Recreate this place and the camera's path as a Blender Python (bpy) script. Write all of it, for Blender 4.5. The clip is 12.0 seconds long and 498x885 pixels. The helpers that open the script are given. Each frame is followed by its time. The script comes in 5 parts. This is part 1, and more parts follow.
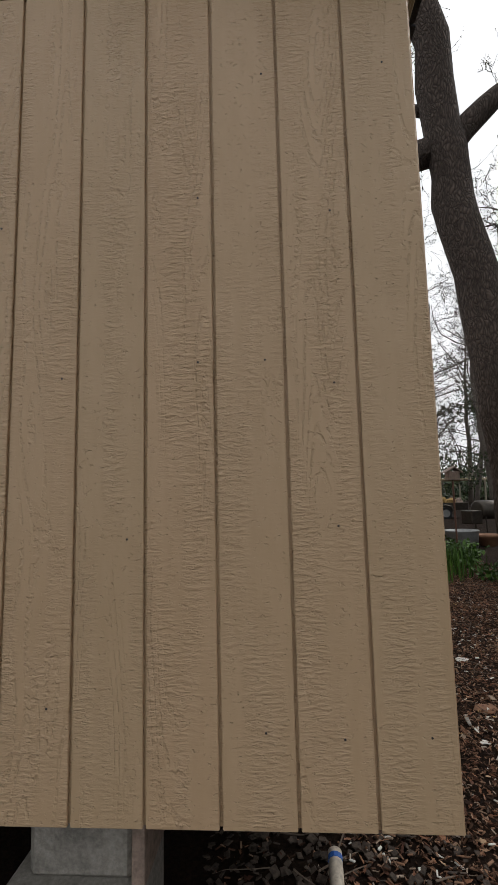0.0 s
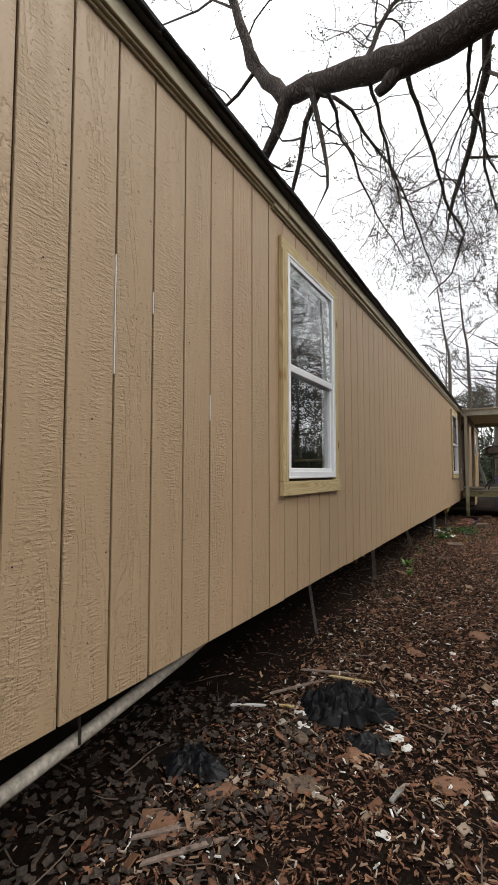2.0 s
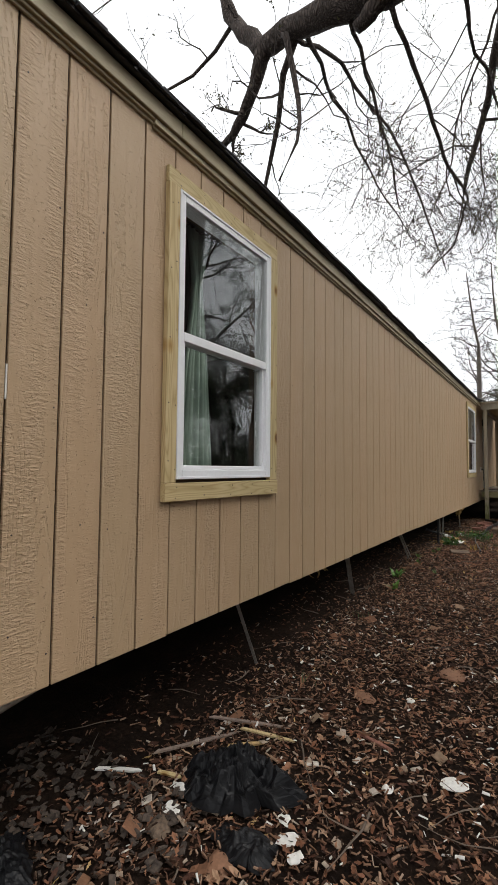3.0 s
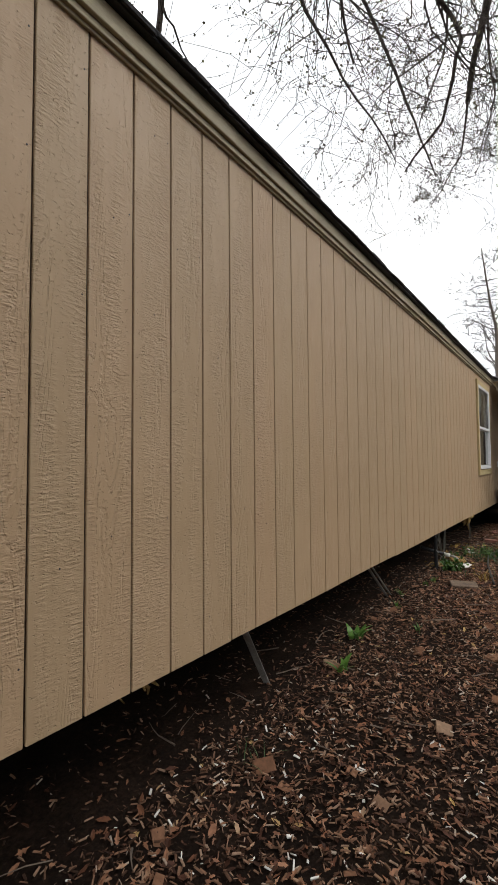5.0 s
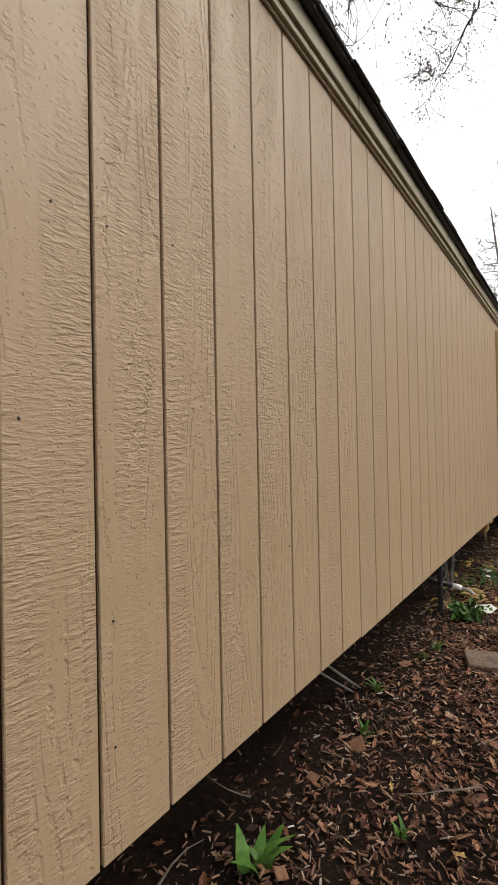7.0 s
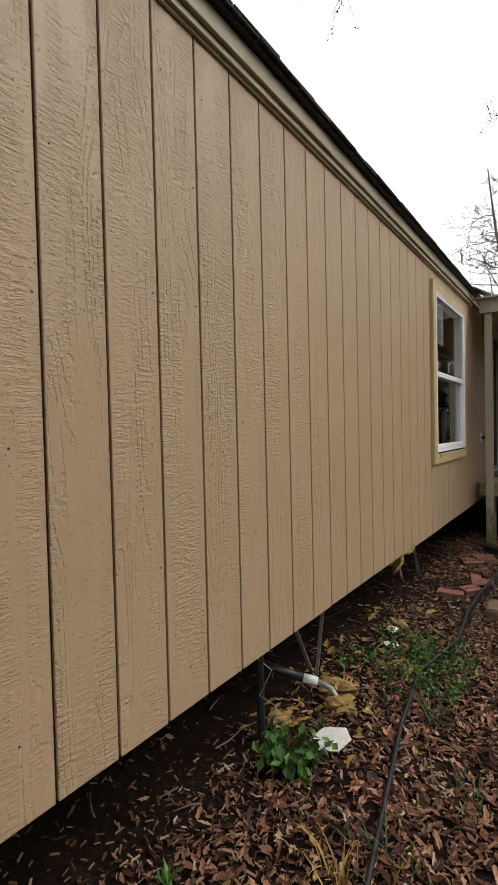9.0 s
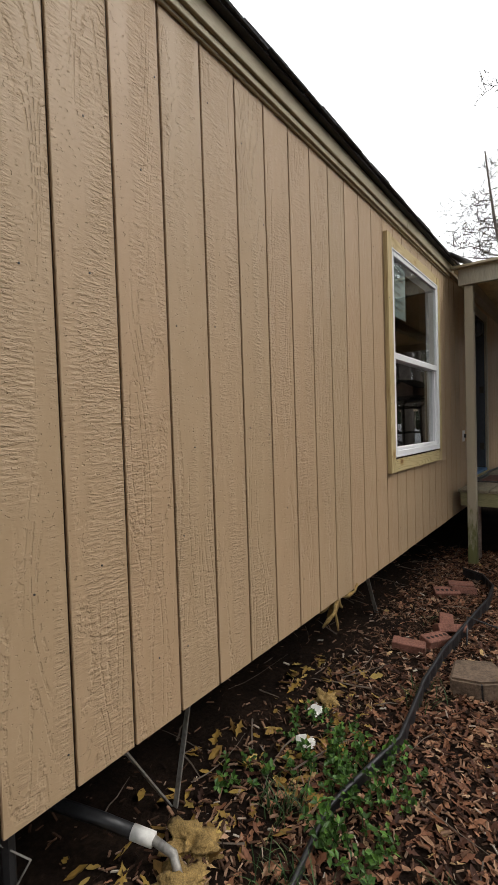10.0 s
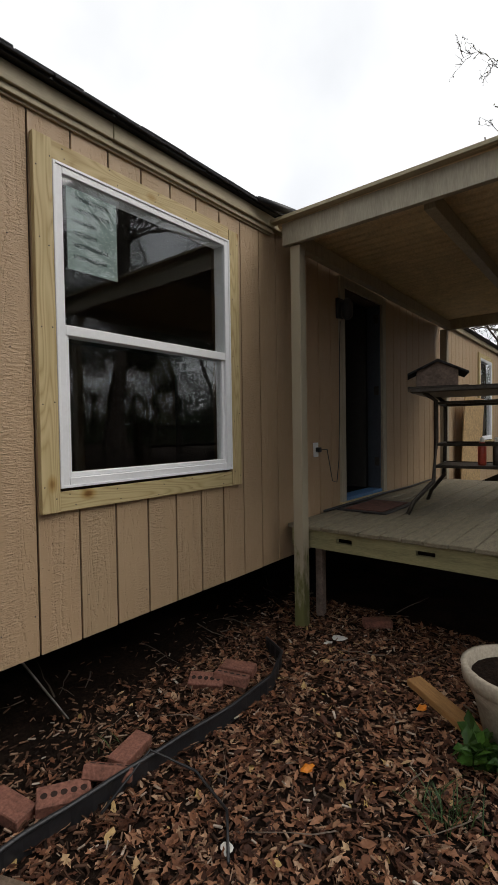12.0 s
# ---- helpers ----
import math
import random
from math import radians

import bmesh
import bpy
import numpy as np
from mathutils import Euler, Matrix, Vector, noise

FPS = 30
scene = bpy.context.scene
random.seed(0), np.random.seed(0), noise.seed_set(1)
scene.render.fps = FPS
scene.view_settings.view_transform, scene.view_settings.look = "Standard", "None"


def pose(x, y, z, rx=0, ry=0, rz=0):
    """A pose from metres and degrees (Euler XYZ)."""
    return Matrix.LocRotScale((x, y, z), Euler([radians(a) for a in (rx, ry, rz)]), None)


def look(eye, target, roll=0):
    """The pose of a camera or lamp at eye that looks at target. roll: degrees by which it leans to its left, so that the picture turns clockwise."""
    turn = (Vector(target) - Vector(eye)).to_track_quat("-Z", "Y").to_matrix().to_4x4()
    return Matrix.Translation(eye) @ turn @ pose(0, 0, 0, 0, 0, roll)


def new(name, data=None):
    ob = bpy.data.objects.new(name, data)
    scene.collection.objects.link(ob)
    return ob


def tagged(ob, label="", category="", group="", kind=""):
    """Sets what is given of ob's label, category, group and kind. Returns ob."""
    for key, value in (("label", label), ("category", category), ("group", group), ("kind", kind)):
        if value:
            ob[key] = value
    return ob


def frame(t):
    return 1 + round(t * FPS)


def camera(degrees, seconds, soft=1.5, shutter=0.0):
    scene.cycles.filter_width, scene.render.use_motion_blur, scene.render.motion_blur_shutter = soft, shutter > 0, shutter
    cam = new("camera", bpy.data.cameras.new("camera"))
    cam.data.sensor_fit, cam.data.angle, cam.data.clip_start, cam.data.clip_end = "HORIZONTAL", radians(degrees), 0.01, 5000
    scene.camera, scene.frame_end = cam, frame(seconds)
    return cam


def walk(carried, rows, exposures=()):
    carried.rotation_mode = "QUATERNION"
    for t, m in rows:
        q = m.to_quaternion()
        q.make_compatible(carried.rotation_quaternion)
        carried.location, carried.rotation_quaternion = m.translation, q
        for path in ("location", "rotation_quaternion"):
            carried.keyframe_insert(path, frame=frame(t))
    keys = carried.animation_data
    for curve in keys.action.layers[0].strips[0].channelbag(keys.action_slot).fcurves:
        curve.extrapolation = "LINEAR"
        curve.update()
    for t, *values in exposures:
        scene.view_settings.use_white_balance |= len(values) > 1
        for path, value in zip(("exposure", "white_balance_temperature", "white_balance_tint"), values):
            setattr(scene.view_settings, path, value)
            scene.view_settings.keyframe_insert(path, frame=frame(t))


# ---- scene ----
cam = camera(56.7, 12.0, soft=0.8)
PATH = [
    (0, (-0.448, -1.293, 1.311), (-0.566, 0.691, 1.54), -1.3),
    (0.3, (-0.134, -1.159, 1.281), (-0.42, 0.811, 1.474), -1.3),
    (0.4, (-0.053, -1.11, 1.286), (-0.38, 0.854, 1.478), -1.6),
    (0.5, (0.059, -1.117, 1.3), (-0.326, 0.836, 1.493), -1.8),
    (0.7, (0.252, -0.994, 1.25), (-0.244, 0.934, 1.436), -1.2),
    (1, (0.511, -0.903, 1.273), (-0.114, 0.989, 1.442), -1.0),
    (1.5, (0.876, -0.552, 1.224), (0.051, 1.264, 1.377), -0.4),
    (2, (1.229, -0.169, 1.228), (0.244, 1.567, 1.355), 0.0),
    (2.5, (1.428, 0.238, 1.223), (0.378, 1.936, 1.339), 0.4),
    (3, (1.538, 0.781, 1.244), (0.444, 2.452, 1.354), 0.5),
    (3.5, (1.556, 1.307, 1.27), (0.435, 2.96, 1.372), 0.6),
    (3.7, (1.527, 1.521, 1.242), (0.399, 3.17, 1.343), 0.6),
    (5.3, (1.351, 3.448, 1.291), (0.194, 5.077, 1.378), -0.6),
    (5.5, (1.332, 3.668, 1.288), (0.175, 5.298, 1.359), -0.3),
    (6, (1.158, 4.16, 1.304), (0.001, 5.79, 1.356), -0.6),
    (6.5, (0.92, 4.691, 1.304), (-0.248, 6.314, 1.342), -0.8),
    (7, (0.839, 5.284, 1.339), (-0.327, 6.909, 1.358), -1.1),
    (7.2, (0.816, 5.504, 1.361), (-0.339, 7.137, 1.36), -0.8),
    (8.8, (1.105, 7.2, 1.457), (-0.076, 8.813, 1.401), -1.5),
    (8.9, (1.124, 7.337, 1.441), (-0.061, 8.947, 1.385), -1.2),
    (9, (1.134, 7.476, 1.422), (-0.05, 9.087, 1.37), -1.3),
    (9.5, (1.161, 8.062, 1.419), (-0.02, 9.675, 1.356), -1.6),
    (10, (1.14, 8.653, 1.427), (-0.053, 10.258, 1.362), -1.8),
    (10.5, (1.233, 9.216, 1.402), (0.031, 10.813, 1.329), -1.6),
    (11, (1.424, 9.773, 1.403), (0.199, 11.353, 1.334), -1.3),
    (11.5, (1.709, 10.331, 1.407), (0.464, 11.896, 1.345), -1.0),
    (12, (2.005, 10.807, 1.434), (0.743, 12.358, 1.38), -0.9),
]
walk(cam, [(t, look(e, a, r)) for t, e, a, r in PATH],
     exposures=[(0, -0.76), (0.5, -0.62), (1.2, -0.32), (1.8, -0.24), (2.5, -0.28), (3.5, -0.36), (5.5, -0.18), (7, 0.10), (9, -0.25), (10.5, -0.27), (11.3, -0.4), (12, -0.68)])

# ---- sky and sun: bright overcast ----
world = bpy.data.worlds.new("overcast_sky")
scene.world = world
world.use_nodes = True
wn, wl = world.node_tree.nodes, world.node_tree.links
bg = wn["Background"]
sky = wn.new("ShaderNodeTexSky")
sky.sky_type, sky.sun_disc = "NISHITA", False
sky.sun_elevation, sky.sun_rotation = radians(45), radians(63)
hs = wn.new("ShaderNodeHueSaturation")
hs.inputs["Saturation"].default_value = 0.12
hs.inputs["Value"].default_value = 0.1
wl.new(sky.outputs[0], hs.inputs["Color"])
tc = wn.new("ShaderNodeTexCoord")
cl = wn.new("ShaderNodeTexNoise")
cl.inputs["Scale"].default_value, cl.inputs["Detail"].default_value = 2.2, 5
wl.new(tc.outputs["Generated"], cl.inputs["Vector"])
cr = wn.new("ShaderNodeValToRGB")
cr.color_ramp.elements[0].position, cr.color_ramp.elements[0].color = 0.3, (1.15, 1.2, 1.28, 1)
cr.color_ramp.elements[1].position, cr.color_ramp.elements[1].color = 0.65, (1.75, 1.76, 1.77, 1)
wl.new(cl.outputs["Fac"], cr.inputs["Fac"])
add = wn.new("ShaderNodeMix")
add.data_type, add.blend_type = "RGBA", "ADD"
add.inputs[0].default_value = 1.0
wl.new(cr.outputs[0], add.inputs[6])
wl.new(hs.outputs[0], add.inputs[7])
wl.new(add.outputs[2], bg.inputs["Color"])
bg.inputs["Strength"].default_value = 0.87
sun = new("sun", bpy.data.lights.new("sun", "SUN"))
sun.data.energy, sun.data.angle, sun.data.color = 2.55, radians(35), (1.0, 0.96, 0.9)
sun.matrix_world = look((14, 15, 15), (0, 8, 0))


# ---- materials ----
def material(name, build):
    m = bpy.data.materials.new(name)
    m.use_nodes = True
    build(m.node_tree.nodes, m.node_tree.links, m.node_tree.nodes["Principled BSDF"])
    return m


def ramp(n, stops):
    r = n.new("ShaderNodeValToRGB")
    e = r.color_ramp.elements
    while len(e) < len(stops):
        e.new(0.5)
    for el, (p, c) in zip(e, stops):
        el.position, el.color = p, (*c, 1)
    return r


def noise_node(n, l, scale, detail=4, vec=None, stretch=None, rough=0.6):
    t = n.new("ShaderNodeTexNoise")
    t.inputs["Scale"].default_value, t.inputs["Detail"].default_value = scale, detail
    t.inputs["Roughness"].default_value = rough
    if vec is None:
        vec = n.new("ShaderNodeTexCoord").outputs["Object"]
    if stretch:
        mp = n.new("ShaderNodeMapping")
        mp.inputs["Scale"].default_value = stretch
        l.new(vec, mp.inputs["Vector"])
        vec = mp.outputs[0]
    l.new(vec, t.inputs["Vector"])
    return t.outputs["Fac"]


def bump(n, l, height, b, strength, dist):
    bp = n.new("ShaderNodeBump")
    bp.inputs["Strength"].default_value, bp.inputs["Distance"].default_value = strength, dist
    l.new(height, bp.inputs["Height"])
    l.new(bp.outputs[0], b.inputs["Normal"])
    return bp


def math_node(n, l, op, a, c):
    m = n.new("ShaderNodeMath")
    m.operation = op
    for i, v in enumerate((a, c)):
        if isinstance(v, (int, float)):
            m.inputs[i].default_value = v
        else:
            l.new(v, m.inputs[i])
    return m.outputs[0]


def rand_vec(n, l):
    """Object coordinates shifted by each object's own random number."""
    tcn = n.new("ShaderNodeTexCoord")
    oi = n.new("ShaderNodeObjectInfo")
    mul = math_node(n, l, "MULTIPLY", oi.outputs["Random"], 37.0)
    cx = n.new("ShaderNodeCombineXYZ")
    for i in range(3):
        l.new(mul, cx.inputs[i])
    va = n.new("ShaderNodeVectorMath")
    l.new(tcn.outputs["Object"], va.inputs[0])
    l.new(cx.outputs[0], va.inputs[1])
    return va.outputs[0], oi.outputs["Random"]


def mix_col(n, l, fac, a, c, blend="MIX"):
    m = n.new("ShaderNodeMix")
    m.data_type, m.blend_type = "RGBA", blend
    for i, v in ((0, fac), (6, a), (7, c)):
        if isinstance(v, (int, float)):
            m.inputs[i].default_value = v
        elif isinstance(v, tuple):
            m.inputs[i].default_value = (*v, 1)
        else:
            l.new(v, m.inputs[i])
    return m.outputs[2]


def simple(name, col, rough=0.6, metal=0.0, var=0.18, scale=9, bmp=0.15, bscale=60, stretch=None):
    def f(n, l, b):
        v, _ = rand_vec(n, l)
        a = noise_node(n, l, scale, 5, v, stretch)
        c = noise_node(n, l, scale * 7, 3, v, stretch)
        h = math_node(n, l, "ADD", a, c)
        r = ramp(n, [(0.35, tuple(x * (1 - var * 1.6) for x in col)), (0.65, tuple(min(1, x * (1 + var)) for x in col))])
        l.new(math_node(n, l, "MULTIPLY", h, 0.5), r.inputs[0])
        l.new(r.outputs[0], b.inputs["Base Color"])
        b.inputs["Roughness"].default_value, b.inputs["Metallic"].default_value = rough, metal
        if bmp:
            bump(n, l, noise_node(n, l, bscale, 4, v, stretch), b, bmp, 0.01)
    return material(name, f)


SIDING = (0.452, 0.318, 0.193)


def siding_build(n, l, b):
    v, rnd = rand_vec(n, l)

    def mask(fac, lo, hi):
        r = ramp(n, [(lo, (0, 0, 0)), (hi, (1, 1, 1))])
        l.new(fac, r.inputs[0])
        return r.outputs[0]

    # sawn ripples across the board, in upright bands between smoother bands
    dash = mask(noise_node(n, l, 1.0, 3, v, (30, 30, 105), 0.6), 0.40, 0.68)
    band = mask(noise_node(n, l, 1.0, 2, v, (11, 11, 1.3)), 0.42, 0.60)
    crinkle = math_node(n, l, "MULTIPLY", dash, math_node(n, l, "ADD", math_node(n, l, "MULTIPLY", band, 0.75), 0.05))
    # arched growth rings: contour lines of a stretched noise, broken into pits
    ring = noise_node(n, l, 1.0, 1, v, (7, 7, 0.9))
    saw = math_node(n, l, "PINGPONG", math_node(n, l, "MULTIPLY", ring, 15.0), 0.5)
    lines = mask(saw, 0.28, 0.42)
    broken = mask(noise_node(n, l, 1.0, 2, v, (45, 45, 48)), 0.42, 0.55)
    where = mask(noise_node(n, l, 1.0, 1, v, (6, 6, 0.8)), 0.49, 0.57)
    arch = math_node(n, l, "MULTIPLY", math_node(n, l, "MULTIPLY", lines, broken), where)
    pits = mask(noise_node(n, l, 1.0, 2, v, (75, 75, 110)), 0.64, 0.71)
    h = math_node(n, l, "SUBTRACT", crinkle, math_node(n, l, "MULTIPLY", arch, 0.75))
    h = math_node(n, l, "SUBTRACT", h, math_node(n, l, "MULTIPLY", pits, 0.75))
    bump(n, l, h, b, 1.0, 0.003)
    big = noise_node(n, l, 1.3, 3)
    fine = noise_node(n, l, 1.0, 3, v, (30, 30, 8))
    f = math_node(n, l, "ADD", math_node(n, l, "MULTIPLY", big, 0.6), math_node(n, l, "MULTIPLY", fine, 0.4))
    r = ramp(n, [(0.3, (0.422, 0.294, 0.173)), (0.5, SIDING), (0.7, (0.478, 0.34, 0.213))])
    l.new(f, r.inputs[0])
    tint = ramp(n, [(0, (0.97, 0.98, 0.975)), (0.5, (1.0, 1.0, 1.0)), (1, (1.03, 1.005, 1.0))])
    l.new(rnd, tint.inputs[0])
    l.new(mix_col(n, l, 1.0, r.outputs[0], tint.outputs[0], "MULTIPLY"), b.inputs["Base Color"])
    b.inputs["Roughness"].default_value = 0.48
    b.inputs["Specular IOR Level"].default_value = 0.36


M_SIDE = material("painted_siding", siding_build)
# Grooves carry the same tan paint; their shade is put in as dark brown.
M_BACK = simple("groove_shade_brown", (0.075, 0.046, 0.026), 0.9)
M_TRIM = simple("painted_trim", (0.40, 0.335, 0.21), 0.55, var=0.1, scale=3, stretch=(8, 1, 8))
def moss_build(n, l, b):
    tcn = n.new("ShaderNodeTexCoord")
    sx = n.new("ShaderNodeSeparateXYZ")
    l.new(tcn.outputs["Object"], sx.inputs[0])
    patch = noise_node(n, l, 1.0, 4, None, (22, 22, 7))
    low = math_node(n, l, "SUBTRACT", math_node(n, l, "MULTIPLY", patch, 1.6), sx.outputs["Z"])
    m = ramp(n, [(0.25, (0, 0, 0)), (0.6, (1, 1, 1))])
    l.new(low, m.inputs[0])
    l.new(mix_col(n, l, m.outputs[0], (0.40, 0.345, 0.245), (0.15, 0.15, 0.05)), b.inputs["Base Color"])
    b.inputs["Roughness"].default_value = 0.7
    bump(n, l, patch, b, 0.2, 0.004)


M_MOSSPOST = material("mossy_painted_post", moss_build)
M_POST = simple("painted_post", (0.40, 0.355, 0.265), 0.6, var=0.15, scale=3, stretch=(8, 8, 1))


def pine_build(long_axis):
    def f(n, l, b):
        v, rnd = rand_vec(n, l)
        along = tuple(0.9 if i == long_axis else 11 for i in range(3))
        ring = noise_node(n, l, 1.0, 1, v, along)
        saw = math_node(n, l, "PINGPONG", math_node(n, l, "MULTIPLY", ring, 15.0), 0.5)
        fibre = noise_node(n, l, 1.0, 3, v, tuple(4 if i == long_axis else 160 for i in range(3)))
        g = math_node(n, l, "ADD", math_node(n, l, "MULTIPLY", saw, 1.1), math_node(n, l, "MULTIPLY", fibre, 0.45))
        r = ramp(n, [(0.25, (0.60, 0.475, 0.275)), (0.6, (0.53, 0.41, 0.225)), (0.85, (0.41, 0.295, 0.14))])
        l.new(g, r.inputs[0])
        tone = ramp(n, [(0, (0.86, 0.93, 0.82)), (1, (1.06, 1.0, 0.96))])
        l.new(math_node(n, l, "ADD", math_node(n, l, "MULTIPLY", noise_node(n, l, 2.2, 3, v), 0.6), math_node(n, l, "MULTIPLY", rnd, 0.35)), tone.inputs[0])
        col = mix_col(n, l, 1.0, r.outputs[0], tone.outputs[0], "MULTIPLY")
        kn = n.new("ShaderNodeTexVoronoi")
        kn.inputs["Scale"].default_value = 1.0
        mp = n.new("ShaderNodeMapping")
        mp.inputs["Scale"].default_value = tuple(3.6 if i == long_axis else 6 for i in range(3))
        l.new(v, mp.inputs["Vector"])
        l.new(mp.outputs[0], kn.inputs["Vector"])
        kr = ramp(n, [(0.05, (0.16, 0.08, 0.03)), (0.09, (0.42, 0.26, 0.12)), (0.13, (0.8, 0.68, 0.5)), (0.2, (1, 1, 1))])
        l.new(kn.outputs["Distance"], kr.inputs[0])
        l.new(mix_col(n, l, 1.0, col, kr.outputs[0], "MULTIPLY"), b.inputs["Base Color"])
        b.inputs["Roughness"].default_value = 0.6
        b.inputs["Specular IOR Level"].default_value = 0.3
        bump(n, l, g, b, 0.2, 0.003)
    return f


M_PINE = material("raw_pine", pine_build(2))
M_PINE_H = material("raw_pine_across", pine_build(1))
M_VINYL = simple("white_vinyl", (0.86, 0.86, 0.87), 0.35, var=0.03, bmp=0)
M_BLACK = simple("black_rubber", (0.018, 0.018, 0.02), 0.45, var=0.3)
# Black for the added sheet that stands in for crawl space shade.
M_CRAWL_SHADE = simple("crawl_shade_black", (0.012, 0.012, 0.013), 0.95, var=0.3)
M_CRAWL_SHADE.node_tree.nodes["Principled BSDF"].inputs["Specular IOR Level"].default_value = 0.1
M_SHINGLE = simple("asphalt_shingle", (0.045, 0.045, 0.05), 0.9, var=0.4, scale=30, bmp=0.5)
# Near-black room surfaces: the shade of unlit rooms is put into the colour.
M_ROOM_SHADE = simple("room_shade_black", (0.035, 0.033, 0.03), 0.9)
M_BRICK = simple("red_brick", (0.25, 0.105, 0.072), 0.85, var=0.35, scale=12, bmp=0.5)
M_CONC = simple("weathered_concrete", (0.165, 0.115, 0.078), 0.9, var=0.35, scale=10, bmp=0.5)
M_CMU = simple("grey_concrete", (0.27, 0.25, 0.22), 0.9, var=0.25, scale=10, bmp=0.5)
M_PVC = simple("dusty_pvc", (0.52, 0.46, 0.38), 0.5, var=0.35, scale=7)
M_METAL = simple("dark_metal", (0.07, 0.06, 0.05), 0.45, 0.7, var=0.3)
M_STRUT = simple("galvanised_strap", (0.36, 0.34, 0.31), 0.55, 0.5, var=0.3)
M_DECK = simple("weathered_deck_wood", (0.235, 0.2, 0.135), 0.8, var=0.25, scale=3, bmp=0.4, stretch=(14, 3, 14))
M_DECKRIM = simple("deck_rim_wood", (0.28, 0.25, 0.125), 0.75, var=0.2, scale=3, stretch=(1, 8, 8))
M_TIN = simple("corrugated_tin", (0.72, 0.59, 0.37), 0.5, 0.0, var=0.15)
M_GREYWOOD = simple("old_grey_wood", (0.27, 0.2, 0.16), 0.85, var=0.3, scale=8, bmp=0.4)
M_OSB = simple("osb_sheet", (0.50, 0.33, 0.15), 0.8, var=0.35, scale=26, bmp=0.2)
M_BLUE = simple("blue_plastic", (0.03, 0.12, 0.45), 0.45)
M_BLUETAPE = simple("blue_threshold", (0.08, 0.2, 0.42), 0.5)
M_RED = simple("red_plastic", (0.45, 0.06, 0.03), 0.4)
M_WHITE = simple("white_paper", (0.75, 0.73, 0.68), 0.7, var=0.12)
M_ORANGE = simple("orange_plastic", (0.85, 0.27, 0.02), 0.5)
M_INSUL = simple("yellow_fibreglass", (0.34, 0.22, 0.075), 0.95, var=0.4, scale=30, bmp=0.8)
M_CURTAIN = simple("sage_curtain", (0.24, 0.31, 0.255), 0.9, var=0.1)
M_POT = simple("stone_planter", (0.42, 0.36, 0.28), 0.85, var=0.2, bmp=0.3)
M_CARPAINT = simple("white_car_paint", (0.78, 0.79, 0.8), 0.2, var=0.02, bmp=0)
M_CARGLASS = simple("dark_car_glass", (0.02, 0.025, 0.03), 0.08, var=0.1, bmp=0)
M_RIM = simple("alloy_rim", (0.55, 0.55, 0.56), 0.3, 0.8)
M_TERRA = simple("terracotta", (0.25, 0.125, 0.07), 0.8)
M_STONE = simple("gravel_stone", (0.075, 0.055, 0.042), 0.95, var=0.5)


def glass_build(n, l, b):
    b.inputs["Base Color"].default_value = (0.93, 0.96, 0.95, 1)
    b.inputs["Roughness"].default_value = 0.0
    b.inputs["Transmission Weight"].default_value = 1.0
    b.inputs["IOR"].default_value = 1.52
    bump(n, l, noise_node(n, l, 1.4, 1), b, 0.04, 0.02)


M_GLASS = material("window_glass", glass_build)


def bag_build(n, l, b):
    b.inputs["Base Color"].default_value = (0.008, 0.008, 0.009, 1)
    b.inputs["Roughness"].default_value = 0.38
    b.inputs["Specular IOR Level"].default_value = 0.22
    bump(n, l, noise_node(n, l, 18, 4), b, 0.3, 0.02)


M_BAG = material("black_plastic_bag", bag_build)


def bark_build(n, l, b):
    vo = n.new("ShaderNodeTexVoronoi")
    vo.feature = "DISTANCE_TO_EDGE"
    mp = n.new("ShaderNodeMapping")
    mp.inputs["Scale"].default_value = (30, 30, 7)
    tcn = n.new("ShaderNodeTexCoord")
    dn = n.new("ShaderNodeTexNoise")
    dn.inputs["Scale"].default_value = 3
    l.new(tcn.outputs["Object"], dn.inputs["Vector"])
    va = n.new("ShaderNodeVectorMath")
    va.operation = "MULTIPLY_ADD"
    l.new(dn.outputs["Color"], va.inputs[0])
    va.inputs[1].default_value = (0.25, 0.25, 0.25)
    l.new(tcn.outputs["Object"], va.inputs[2])
    l.new(va.outputs[0], mp.inputs["Vector"])
    l.new(mp.outputs[0], vo.inputs["Vector"])
    vo.inputs["Scale"].default_value = 1.0
    r = ramp(n, [(0.02, (0.022, 0.015, 0.012)), (0.2, (0.075, 0.055, 0.044)), (0.6, (0.15, 0.115, 0.092))])
    f = math_node(n, l, "ADD", vo.outputs["Distance"], math_node(n, l, "MULTIPLY", noise_node(n, l, 40, 3), 0.12))
    l.new(f, r.inputs[0])
    l.new(r.outputs[0], b.inputs["Base Color"])
    b.inputs["Roughness"].default_value = 0.95
    bump(n, l, f, b, 1.0, 0.05)


M_BARK = material("furrowed_bark", bark_build)
M_TWIG = simple("thin_twig", (0.075, 0.06, 0.05), 0.9, bmp=0)
M_FARBARK = simple("grey_bark", (0.15, 0.125, 0.105), 0.95, var=0.3, bmp=0.4)


